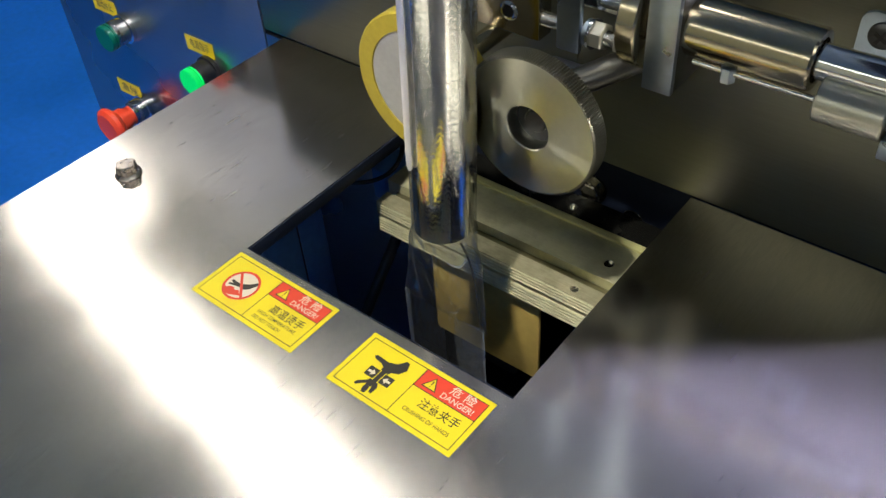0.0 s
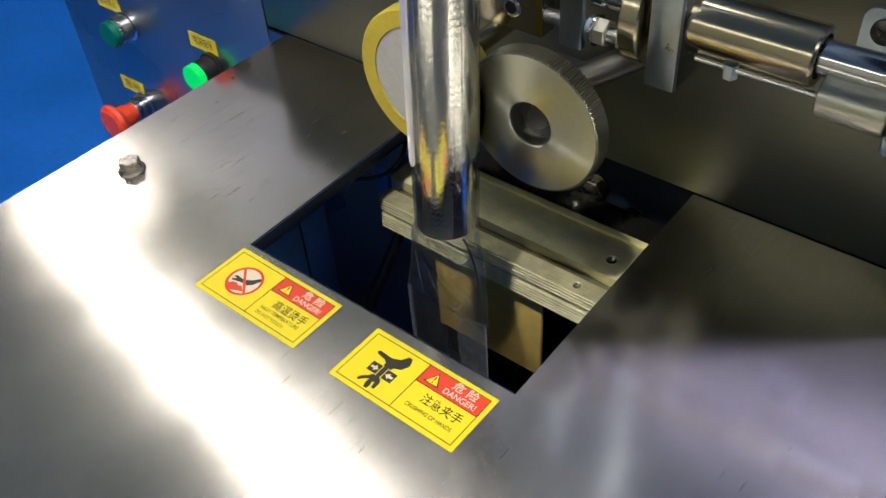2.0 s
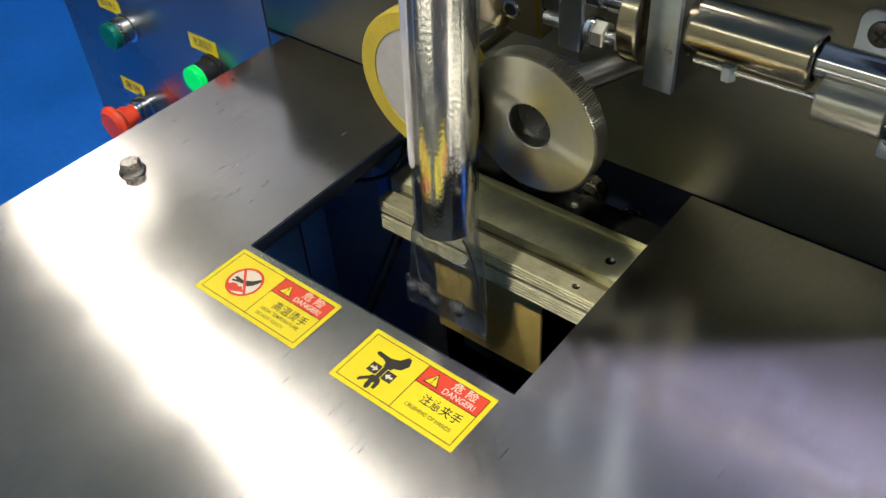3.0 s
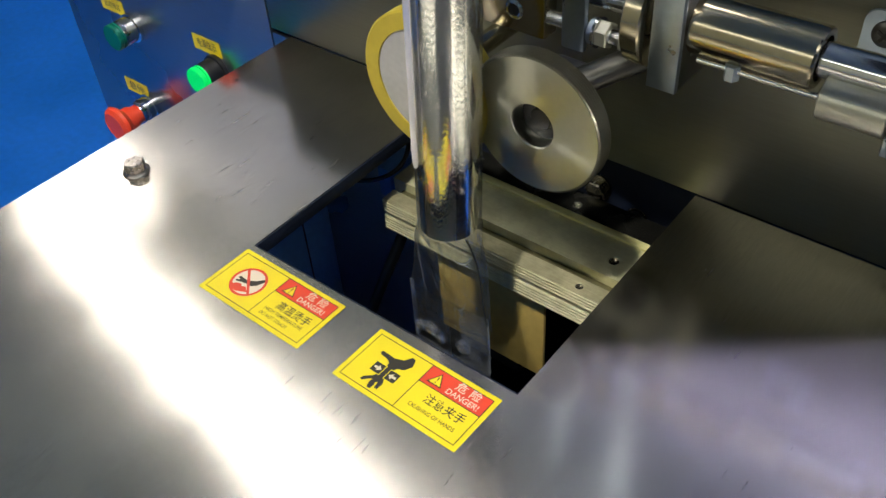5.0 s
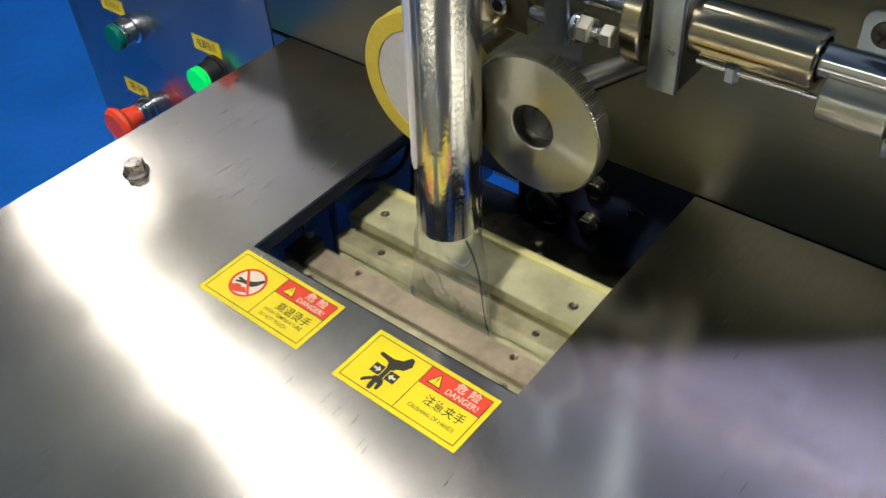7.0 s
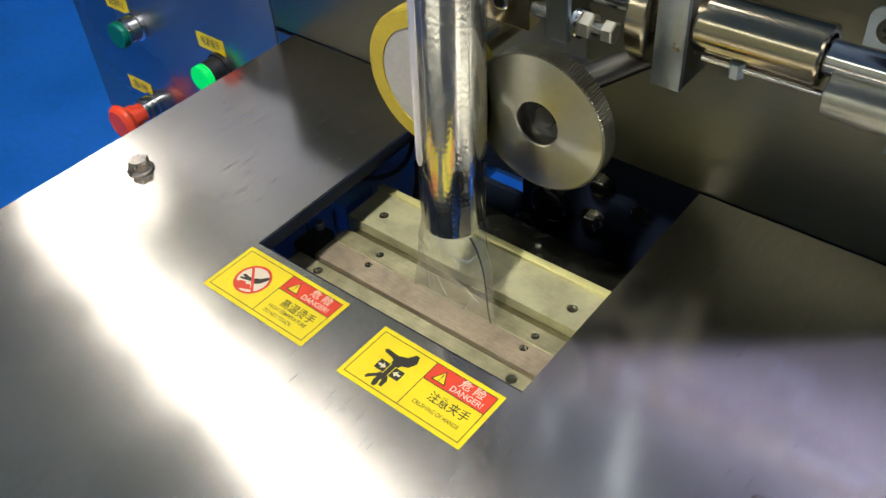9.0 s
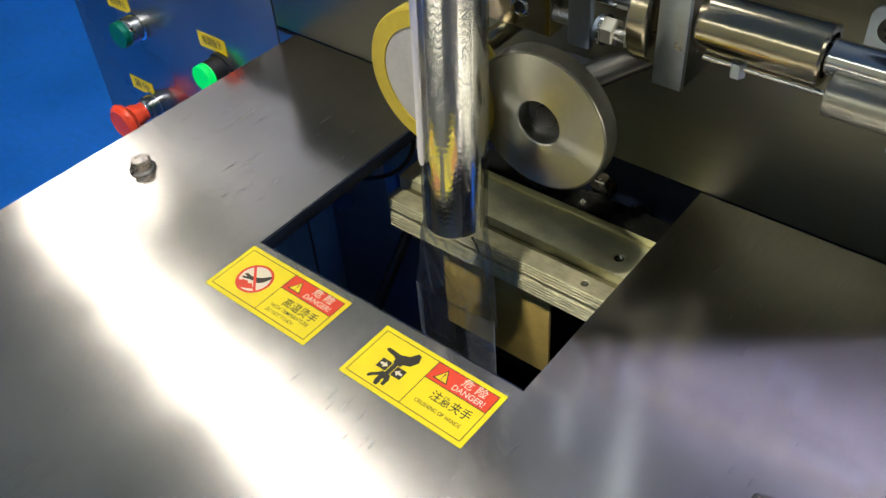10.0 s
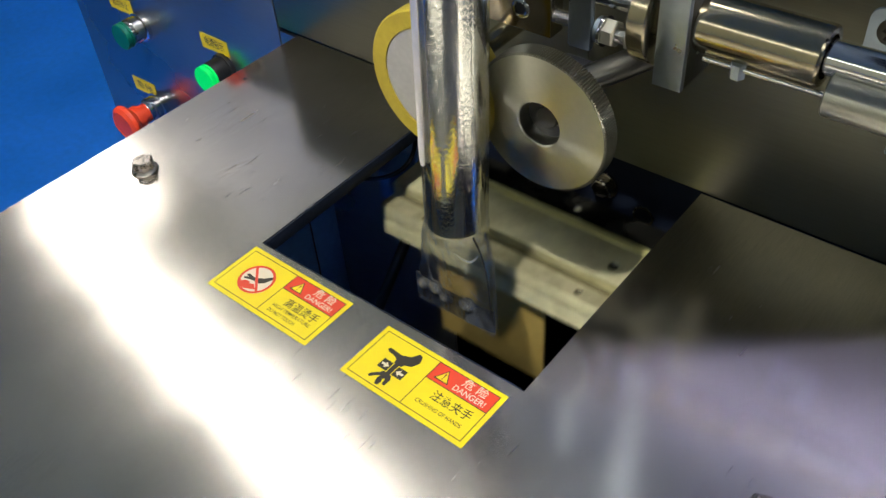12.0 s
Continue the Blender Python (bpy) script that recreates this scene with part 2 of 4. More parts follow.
def lathe(profile, seg=48, axis="z", at=(0, 0, 0), bm=None, closed=False):
    """Turns (radius, height) pairs round the axis."""
    b = bmesh.new()
    rings = []
    for r, h in profile:
        if r < 1e-7:
            rings.append([b.verts.new((0, 0, h))])
        else:
            rings.append([b.verts.new((r * math.cos(2 * math.pi * i / seg), r * math.sin(2 * math.pi * i / seg), h)) for i in range(seg)])
    pairs = list(zip(rings, rings[1:]))
    if closed:
        pairs.append((rings[-1], rings[0]))
    for p, q in pairs:
        for i in range(seg):
            j = (i + 1) % seg
            if len(p) == 1 and len(q) == 1:
                break
            if len(p) == 1:
                b.faces.new((p[0], q[i], q[j]))
            elif len(q) == 1:
                b.faces.new((p[i], p[j], q[0]))
            else:
                b.faces.new((p[i], p[j], q[j], q[i]))
    b.transform(Matrix.Translation(at) @ AX[axis])
    return merged(bm, b)


def rod(r, h0, h1, axis="z", at=(0, 0, 0), seg=32, ch=0.0006, bm=None):
    ch = min(ch, r * 0.4)
    return lathe([(0, h0), (r - ch, h0), (r, h0 + ch), (r, h1 - ch), (r - ch, h1), (0, h1)], seg, axis, at, bm)


def hexhead(af, h0, h1, axis="z", at=(0, 0, 0), bm=None):
    R = af / math.sqrt(3)
    return lathe([(0, h0), (R, h0), (R, h1 - af * 0.06), (R * 0.88, h1), (0, h1)], 6, axis, at, bm)


def plate(pts, z0, z1, bevel=0.0, bm=None):
    """A flat plate of that outline (x, y), from z0 to z1."""
    b = bmesh.new()
    lo = [b.verts.new((x, y, z0)) for x, y in pts]
    hi = [b.verts.new((x, y, z1)) for x, y in pts]
    b.faces.new(lo[::-1])
    b.faces.new(hi)
    for i in range(len(pts)):
        j = (i + 1) % len(pts)
        b.faces.new((lo[i], lo[j], hi[j], hi[i]))
    if bevel:
        bmesh.ops.bevel(b, geom=[e for e in b.edges], offset=bevel, segments=1, affect="EDGES")
    return merged(bm, b)


def drilled(x0, x1, y0, y1, z0, z1, holes, r, deep=0.0098, seg=16, cs=0.0006):
    """A block whose top has round holes at (x, y), real recesses with a chamfer."""
    b = bmesh.new()
    xs = sorted({x0, x1, *[h[0] - 2 * r for h in holes], *[h[0] + 2 * r for h in holes]})
    def vert(x, y, z, cache={}):
        return b.verts.new((x, y, z))
    for xa, xb in zip(xs, xs[1:]):
        hole = [h for h in holes if abs(h[0] - (xa + xb) / 2) < 1e-6]
        if not hole:
            b.faces.new([vert(xa, y0, z1), vert(xb, y0, z1), vert(xb, y1, z1), vert(xa, y1, z1)])
            continue
        hx, hy = hole[0]
        rings = []
        for k in range(5):
            ring = []
            for i in range(seg):
                a = 2 * math.pi * (i + 0.5) / seg
                c, s = math.cos(a), math.sin(a)
                if k == 0:
                    m = max(abs(c), abs(s))
                    ux, uy = c / m, s / m
                    px = hx + ux * (xb - xa) / 2
                    py = hy + (uy * (y1 - hy) if uy > 0 else uy * (hy - y0))
                    ring.append(vert(px, py, z1))
                else:
                    rr, zz = ((r + cs, z1), (r, z1 - cs), (r, z1 - deep), (0.0002, z1 - deep - 0.001))[k - 1]
                    ring.append(vert(hx + rr * c, hy + rr * s, zz))
            rings.append(ring)
        for p, q in zip(rings, rings[1:]):
            for i in range(seg):
                j = (i + 1) % seg
                b.faces.new((p[i], p[j], q[j], q[i]))
        # corner fillers of the square round the hole
        for X, Y, i in ((xb, y1, 1), (xa, y1, 5), (xa, y0, 9), (xb, y0, 13)):
            b.faces.new((rings[0][i], rings[0][i + 1], vert(X, Y, z1)))
    for f in ([(x0, y0, z0), (x1, y0, z0), (x1, y0, z1), (x0, y0, z1)], [(x0, y1, z0), (x1, y1, z0), (x1, y1, z1), (x0, y1, z1)],
              [(x0, y0, z0), (x0, y1, z0), (x0, y1, z1), (x0, y0, z1)], [(x1, y0, z0), (x1, y1, z0), (x1, y1, z1), (x1, y0, z1)],
              [(x0, y0, z0), (x1, y0, z0), (x1, y1, z0), (x0, y1, z0)]):
        b.faces.new([vert(*p) for p in f])
    bmesh.ops.remove_doubles(b, verts=b.verts, dist=1e-5)
    return b


def hose(pts, r, seg=12, n=28):
    """A round hose along a smooth line through four points."""
    P = [Vector(p) for p in pts]
    def at(u):
        v = 1 - u
        return P[0] * v ** 3 + P[1] * 3 * v * v * u + P[2] * 3 * v * u * u + P[3] * u ** 3
    b = bmesh.new()
    rings = []
    for k in range(n + 1):
        u = k / n
        c = at(u)
        d = (at(min(1, u + 0.01)) - at(max(0, u - 0.01))).normalized()
        s1 = d.cross(Vector((0.3, 0.2, 1))).normalized()
        s2 = d.cross(s1)
        rings.append([b.verts.new(c + r * (math.cos(2 * math.pi * i / seg) * s1 + math.sin(2 * math.pi * i / seg) * s2)) for i in range(seg)])
    for p, q in zip(rings, rings[1:]):
        for i in range(seg):
            j = (i + 1) % seg
            b.faces.new((p[i], p[j], q[j], q[i]))
    b.faces.new(rings[0])
    b.faces.new(rings[-1][::-1])
    return b


def text_mesh(body, size, depth=0.0, bold=0.008):
    cu = bpy.data.curves.new("tmp_text", "FONT")
    cu.body, cu.size, cu.align_x, cu.align_y, cu.extrude = body, size, "CENTER", "CENTER", depth
    cu.offset = size * bold
    ob = bpy.data.objects.new("tmp_text", cu)
    scene.collection.objects.link(ob)
    bpy.context.view_layer.update()
    me = bpy.data.meshes.new_from_object(ob.evaluated_get(bpy.context.evaluated_depsgraph_get()))
    bpy.data.objects.remove(ob)
    bpy.data.curves.remove(cu)
    return me


def lettering(name, body, size, material, parent, x, y, z, width=None):
    me = text_mesh(body, size)
    me.materials.clear()
    me.materials.append(material)
    if width and len(me.vertices):
        xs = [v.co.x for v in me.vertices]
        k = width / max(1e-6, max(xs) - min(xs))
        c = (max(xs) + min(xs)) / 2
        for v in me.vertices:
            v.co.x = (v.co.x - c) * k
    ob = new(name, me)
    ob.parent = parent
    ob.location = (x, y, z)
    return ob


# ---- the hall ----
def build_hall():
    tagged(part("floor", box(-7, 5, -5, 7, FLOOR - 0.1, FLOOR, 0), M_FLOOR), "glossy blue epoxy factory floor", "floor", kind="structure")
    tagged(part("ceiling", box(-7, 5, -5, 7, CEIL, CEIL + 0.1, 0), M_CEIL), "grey hall ceiling", "ceiling", kind="structure")
    # The unseen south wall is cream only to reflect warm light onto the steel.
    for n, b in (("wall_north", (-7, 5, 7, 7.2)), ("wall_south", (-7, 5, -5.2, -5)), ("wall_west", (-7.2, -7, -5, 7)), ("wall_east", (5, 5.2, -5, 7))):
        tagged(part(n, box(b[0], b[1], b[2], b[3], FLOOR, CEIL, 0), M_CREAM if n == "wall_south" else M_HALL), "unseen cream wall, added as a warm reflector" if n == "wall_south" else "plain painted hall wall", "wall", kind="structure")


def tube_lamp(x0, y0, x1, y1, z, width, material, label):
    """A ceiling batten: housing above, glowing cover below."""
    a, b = Vector((x0, y0, z)), Vector((x1, y1, z))
    ang = math.degrees(math.atan2(y1 - y0, x1 - x0))
    c = (a + b) / 2
    L = (b - a).length
    t = thing("ceiling_light", label, "ceiling light", pose(c.x, c.y, c.z, 0, 0, ang))
    part("housing", box(-L / 2, L / 2, -width / 4, width / 4, 0.0605, 0.08, 0.004), M_WHITE, t)
    part("diffuser", box(-L / 2 + 0.01, L / 2 - 0.01, -width / 2 + 0.006, width / 2 - 0.006, 0, 0.06, 0.02), material, t, "glowing white diffuser")
    for s in (-0.35, 0.35):
        part("hanger", rod(0.003, 0.08, CEIL - z, "z", (s * L, 0, 0), 8), M_ZINC, t)
    return t


def wall_lamp(x, y, z, w, h, ang, material, label):
    """An upright lamp panel on a slim stand; it faces along its own -y."""
    t = thing("stand_lamp", label, "lamp", pose(x, y, FLOOR, 0, 0, ang))
    part("housing", box(-w / 2 - 0.01, w / 2 + 0.01, 0.001, 0.03, z - FLOOR - h / 2 - 0.01, z - FLOOR + h / 2 + 0.01, 0.004), M_BLACK, t)
    part("diffuser", box(-w / 2, w / 2, -0.006, 0.0, z - FLOOR - h / 2, z - FLOOR + h / 2, 0.002), material, t, "glowing cool diffuser")
    part("pole", rod(0.012, 0.02, z - FLOOR - h / 2 - 0.01, "z", (0, 0.015, 0), 16), M_BLACK, t)
    part("base", rod(0.12, 0, 0.02, "z", (0, 0.015, 0), 32), M_BLACK, t)


def round_lamp(x, y, z, r, material, label):
    t = thing("high_bay_lamp", label, "ceiling lamp", pose(x, y, z))
    part("housing", lathe([(0, 0.16), (r * 0.4, 0.16), (r * 0.55, 0.10), (r * 1.15, 0.012), (r * 1.15, 0.0), (r * 1.05, 0.0), (r * 1.05, 0.008), (0, 0.008)], 40), M_BLACK, t)
    part("lens", lathe([(0, 0.001), (r, 0.001), (r, 0.006), (0, 0.006)], 40), material, t, "glowing lens")
    part("hanger", rod(0.004, 0.16, CEIL - z, "z", (0, 0, 0), 8), M_ZINC, t)


build_hall()
tube_lamp(-2.45, 0.73, -0.35, 0.39, 1.5, 0.12, M_LAMP, "long white ceiling light out of view, switched on")
tube_lamp(-2.60, 0.98, -2.10, 0.93, 1.5, 0.12, M_LAMP, "long white ceiling light out of view, switched on")
# Glowing panel added out of view to brighten the table's far left.
tube_lamp(-3.3, 1.70, -1.7, 1.55, 1.6, 0.9, M_PANEL_FILL, "unseen glowing panel added to brighten the table reflection")
tube_lamp(1.9, -1.00, 1.9, 1.10, 1.25, 0.30, M_EAST, "long white ceiling light out of view, switched on")
# Added out of view to light the cream wall that the steel reflects.
tube_lamp(-3.0, -3.7, 0.6, -3.7, 1.9, 0.3, M_SOUTH, "long white ceiling light out of view, switched on")
# Out of view: violet source set for the table's glow, lamp body made up.
wall_lamp(1.20, 1.01, 0.66, 0.16, 0.20, -44, M_LAMPB, "unseen violet light source on an added stand")
round_lamp(0.16, -0.62, 1.6, 0.042, M_KEY, "round factory lamp with black housing, switched on")


# ---- the packaging machine ----
BEAM = 0.2195         # front plane of the frame beam under the table
BACK = 0.193          # front plane of the machine's upright plates
HX0, HX1, HY0 = -0.1062, 0.0839, 0.0060
TY, TR = 0.0725, 0.0170   # forming tube: axis and radius


def tube_x(z):
    """The forming tube's axis at height z, tilted to fit the camera's view."""
    return -0.0095 + 0.045 * (z - 0.019)


JZ = -0.050           # top of the sealing jaws
TX = tube_x(JZ) - 0.001
SEAM = 0.0710         # where the jaws meet


def build_machine():
    t = thing("packaging_machine", "brushed stainless steel packaging machine with an open cutout in its table", "machine")
    # table sheet with its cutout, one outline that runs round the opening
    b = plate([(-0.2745, -0.55), (0.60, -0.55), (0.60, BACK - 0.001), (HX1, BACK - 0.001), (HX1, HY0), (HX0, HY0), (HX0, BACK - 0.001), (-0.2645, BACK - 0.001)], -0.003, 0)
    part("table_top", b, M_TABLE, t, "brushed stainless steel table sheet", smooth=False)
    part("table_lip", plate([(-0.2745, -0.55), (-0.2735, -0.55), (-0.2635, BACK - 0.001), (-0.2645, BACK - 0.001)], -0.030, -0.0031), M_TABLE, t)
    # Black strips added to hide the sheet's bright cut edges.
    part("edge_cover", box(HX0 + 0.0001, HX0 + 0.0012, HY0 + 0.0014, BACK - 0.006, -0.0100, -0.0004, 0.0002), M_FRAME, t, "black strip over the cutout edge")
    part("edge_cover", box(HX0 + 0.0001, HX1 - 0.0001, HY0 + 0.0001, HY0 + 0.0012, -0.0100, -0.0004, 0.0002), M_FRAME, t, "black strip over the cutout edge")
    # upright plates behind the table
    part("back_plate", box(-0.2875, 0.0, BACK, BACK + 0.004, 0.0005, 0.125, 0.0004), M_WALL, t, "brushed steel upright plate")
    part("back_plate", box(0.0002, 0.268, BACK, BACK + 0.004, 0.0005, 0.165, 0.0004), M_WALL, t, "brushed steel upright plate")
    part("control_panel", box(-0.604, -0.2895, BACK, BACK + 0.004, FLOOR + 0.06, 0.075, 0.0006), M_PANEL, t, "brushed steel control panel, dark with blue reflections")
    part("lower_plate", box(-0.2875, HX0 - 0.02, BACK, BACK + 0.004, FLOOR + 0.06, -0.0035, 0.0004), M_PANEL, t)
    part("side_plate", box(-0.604, -0.600, BACK + 0.0045, BACK + 0.7, FLOOR + 0.06, 0.075, 0.0006), M_PANEL, t)
    part("roof_plate", box(-0.600, 0.262, BACK + 0.0045, BACK + 0.7, 0.071, 0.075, 0.0006), M_PANEL, t)
    part("rear_plate", box(-0.600, 0.262, BACK + 0.7005, BACK + 0.704, FLOOR + 0.06, 0.0705, 0.0006), M_PANEL, t)
    part("end_plate", box(0.258, 0.262, BACK + 0.0045, BACK + 0.7, FLOOR + 0.06, 0.0705, 0.0006), M_PANEL, t)
    # unseen plate on a post, added above the slide shaft to cast shade
    part("shade_plate", plate([(0.108, -0.162), (0.60, 0.230), (0.60, BACK + 0.05), (0.108, BACK + 0.05)], 0.450, 0.456), M_FRAME, t, "dark plate out of view, added to block light")
    part("shade_plate_post", box(0.54, 0.58, BACK + 0.006, BACK + 0.046, FLOOR, 0.4498, 0.002), M_FRAME, t)
    # legs and frame under the table
    for x in (-0.255, 0.57):
        part("leg", box(x - 0.015, x + 0.015, -0.54, -0.51, FLOOR, -0.0035, 0.002), M_FRAME, t)
    for x in (-0.58, 0.24):
        part("leg", box(x - 0.015, x + 0.015, BACK + 0.02, BACK + 0.05, FLOOR, FLOOR + 0.06, 0.002), M_FRAME, t)
        part("leg", box(x - 0.015, x + 0.015, BACK + 0.64, BACK + 0.67, FLOOR, FLOOR + 0.06, 0.002), M_FRAME, t)
    # Added skirts: low front lets light in, dark end stands in for shade.
    part("added_front_skirt", box(-0.27, 0.60, -0.548, -0.545, FLOOR + 0.06, -0.50, 0.0005), M_PANEL, t)
    part("added_dark_end_skirt", box(0.592, 0.596, -0.54, BACK, FLOOR + 0.06, -0.0035, 0.0005), M_FRAME, t)
    # Added to shade the floor; its navy is raised to replace missing light.
    part("side_skirt", box(-0.2630, -0.2600, -0.545, 0.1605, FLOOR + 0.10, -0.0305, 0.0005), M_NAVY, t, "navy side skirt added to keep light off the floor")
    part("side_skirt", box(-0.2630, -0.2600, 0.1630, BACK - 0.0001, FLOOR + 0.10, -0.0305, 0.0005), M_NAVY, t, "navy side skirt added to keep light off the floor")
    part("skirt_joint", box(-0.2640, -0.2612, 0.1606, 0.1629, FLOOR + 0.10, -0.0305, 0), M_BLACK, t)
    # Black disc laid on the sheet for the dark of a small hole.
    part("pilot_hole_disc", lathe([(0, 0.0002), (0.0013, 0.0002), (0.0015, 0.00005)], 16, "z", (-0.2528, 0.1247, 0)), M_BLACK, t)
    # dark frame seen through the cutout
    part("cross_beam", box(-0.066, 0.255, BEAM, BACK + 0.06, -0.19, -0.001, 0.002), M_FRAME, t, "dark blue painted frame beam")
    # Dark webs added to black out the gap, leaving a slot of blue.
    part("blackout_web", box(-0.1262, -0.0662, BEAM, BEAM + 0.006, -0.30, -0.092, 0.001), M_FRAME, t)
    part("blackout_web", box(-0.1262, -0.0662, BEAM, BEAM + 0.006, -0.074, -0.0035, 0.001), M_FRAME, t)
    # Dark sheet added where only shade shows, covering the lit blue floor.
    part("blackout_pan", box(-0.255, 0.255, -0.50, BACK + 0.68, -0.42, -0.415, 0.001), M_FRAME, t, "dark pan added to black out the floor")
    part("slide_rail", box(0.105, 0.120, 0.0, BACK - 0.006, -0.105, -0.088, 0.001), M_BLACK, t)
    chute = plate([(-0.095, 0), (0.095, 0), (0.095, 0.16), (-0.095, 0.16)], -0.002, 0)
    chute.transform(Matrix.Translation((0, 0.025, -0.150)) @ Matrix.Rotation(radians(-38), 4, "X"))
    part("chute", chute, M_DULL, t, "dull steel discharge chute")
    for x, z in ((-0.0620, -0.1145), (-0.0026, -0.0833), (0.0030, -0.0480)):
        part("frame_bolt", hexhead(0.013, 0, 0.006, "-y", (x, BEAM - 0.0016, z)), M_GLINT, t)
        part("frame_washer", lathe([(0.0105, 0), (0.0105, 0.0015), (0.004, 0.0015)], 24, "-y", (x, BEAM - 0.0001, z)), M_GLINT, t)
    part("roller", rod(0.0135, 0.2115, BEAM - 0.0001, "y", (-0.0384, 0, -0.0815), 40, 0.001), M_BARDARK, t, "dark oily roller")
    part("roller_ring", lathe([(0.0137, 0.2135), (0.0158, 0.2135), (0.0158, 0.2195), (0.0137, 0.2195)], 40, "y", (-0.0384, 0, -0.0815), closed=True), M_GLINT, t)
    part("bore_ring", lathe([(0.0075, 0), (0.0075, 0.0006), (0.0062, 0.0006), (0.0062, 0.0002), (0, 0.0002)], 28, "-y", (0.0345, BEAM - 0.0001, -0.0620)), M_BLACK, t)
    # Bright ring painted for the glint on the bore's rim.
    part("bore_glint", lathe([(0.0066, 0.0007), (0.0078, 0.0007), (0.0082, 0.0001)], 28, "-y", (0.0345, BEAM - 0.0001, -0.0620)), M_GLINT, t)
    for k, pts in enumerate((((-0.150, 0.190, -0.030), (-0.105, 0.160, -0.045), (-0.130, 0.135, -0.060), (-0.185, 0.13, -0.06)),
                             ((-0.140, 0.188, -0.070), (-0.115, 0.165, -0.085), (-0.125, 0.135, -0.115), (-0.150, 0.12, -0.2)))):
        part("hose", hose(pts, 0.0017 if k == 0 else 0.0045), M_BLACK, t, "black rubber hose")
    # forming tube with its embossed face
    tube = build_tube(t)
    # slide shaft with sleeve, flange and clamps
    cy, cz = 0.150, 0.137
    part("shaft", rod(0.0085, 0.148, 0.30, "x", (0, cy, cz), 32), M_CHROME, t, "polished slide shaft")
    part("sleeve", lathe([(0.0086, 0.089), (0.0140, 0.089), (0.0145, 0.0895), (0.0145, 0.1475), (0.0138, 0.1485), (0.0105, 0.1485), (0.0100, 0.140), (0.0086, 0.140)], 48, "x", (0, cy, cz)), M_TURN, t, "turned steel bearing sleeve")
    part("collar", lathe([(0.005, 0.071), (0.0136, 0.071), (0.0140, 0.0715), (0.0140, 0.0882), (0.0136, 0.0886), (0.005, 0.0886)], 48, "x", (0, cy, cz)), M_TURN, t)
    part("flange", lathe([(0.005, 0.0605), (0.0262, 0.0605), (0.0270, 0.0613), (0.0270, 0.0700), (0.0262, 0.0708), (0.005, 0.0708)], 48, "x", (0, cy, cz)), M_TURN, t)
    part("push_rod", rod(0.0060, -0.02, 0.0585, "x", (0, cy + 0.004, cz - 0.0035), 24), M_CHROME, t)
    part("clamp_bar", box(0.0734, 0.0890, 0.1310, 0.1348, 0.1068, 0.30, 0.0006), M_ZINC, t, "zinc plated flat bar with scuffed face")
    # Unlit side put into the colour: darker steel than the zinc face.
    part("bar_side", box(0.0850, 0.0889, 0.1350, 0.1700, 0.1069, 0.160, 0.0006), M_DULL, t, "side of the bar, its shade put into dark steel")
    # Chrome patch painted for a glint in the slot.
    part("slot_glint", box(0.0889, 0.0893, 0.1440, 0.1465, 0.1220, 0.1300, 0.0001), M_CHROME, t)
    part("jam_nut", hexhead(0.0066, 0, 0.0075, "z", (0.1122, 0.140, 0.1195)), M_ZINC, t)
    part("guide_wire", rod(0.0015, 0.094, 0.160, "x", (0, 0.140, 0.1240), 12), M_CHROME, t)
    part("end_cylinder", lathe([(0, 0.154), (0.0096, 0.154), (0.0102, 0.1546), (0.0102, 0.1835), (0.0096, 0.1841), (0, 0.1841)], 40, "x", (0, 0.143, 0.1235)), M_SATIN, t, "satin aluminium cylinder")
    part("end_pin", rod(0.0055, 0.1841, 0.21, "x", (0, 0.143, 0.1235), 20), M_CHROME, t)
    part("clevis", box(0.1845, 0.23, 0.136, 0.150, 0.107, 0.117, 0.001), M_ZINC, t)
    # screw tab on the upright plate
    outline = [(0.1512, 0.1060), (0.1512, 0.1385)] + [(0.1570 - 0.0058 * math.cos(q * 0.26), 0.1385 + 0.0058 * math.sin(q * 0.26)) for q in range(1, 7)] + [(0.1800, 0.1443), (0.1800, 0.1060)]
    b = plate(outline, 0, 0.0018, 0.0003)
    b.transform(Matrix.Translation((0, BACK - 0.0002, 0)) @ Matrix.Rotation(radians(90), 4, "X"))
    part("screw_tab", b, M_ZINC, t, "rounded zinc plated tab")
    b = lathe([(0, 0), (0.0066, 0), (0.0064, 0.0012), (0.0045, 0.0024), (0, 0.0028)], 28, "-y", (0.1622, BACK - 0.0021, 0.1335))
    screw = part("tab_screw", b, M_DULL, t, "cross-headed screw")
    # Raised black bars stand in for the shaded cross slots.
    for ang in (30, 120):
        b = box(-0.0036, 0.0036, -0.0008, 0.0008, -0.0003, 0.0003, 0)
        b.transform(Matrix.Translation((0.1622, BACK - 0.0049, 0.1335)) @ Matrix.Rotation(radians(ang), 4, "Y") @ AX["-y"])
        part("slot", b, M_INK, screw)
    # shafts of the two film wheels
    part("wheel_shaft", rod(0.0062, 0.1075, 0.124, "y", (WR[0], 0, WR[1]), 28), M_TURN, t)
    part("wheel_shaft", rod(0.0062, 0.1075, BACK - 0.0005, "y", (WL[0], 0, WL[1]), 28), M_TURN, t)
    a, e = Vector((0.036, 0.117, 0.1000)), Vector((0.0590, 0.1560, 0.1060))
    b = rod(0.0074, 0, (e - a).length, "z", (0, 0, 0), 28)
    b.transform(Matrix.Translation(a) @ (e - a).to_track_quat("Z", "Y").to_matrix().to_4x4())
    part("pivot_arm", b, M_DULL, t)
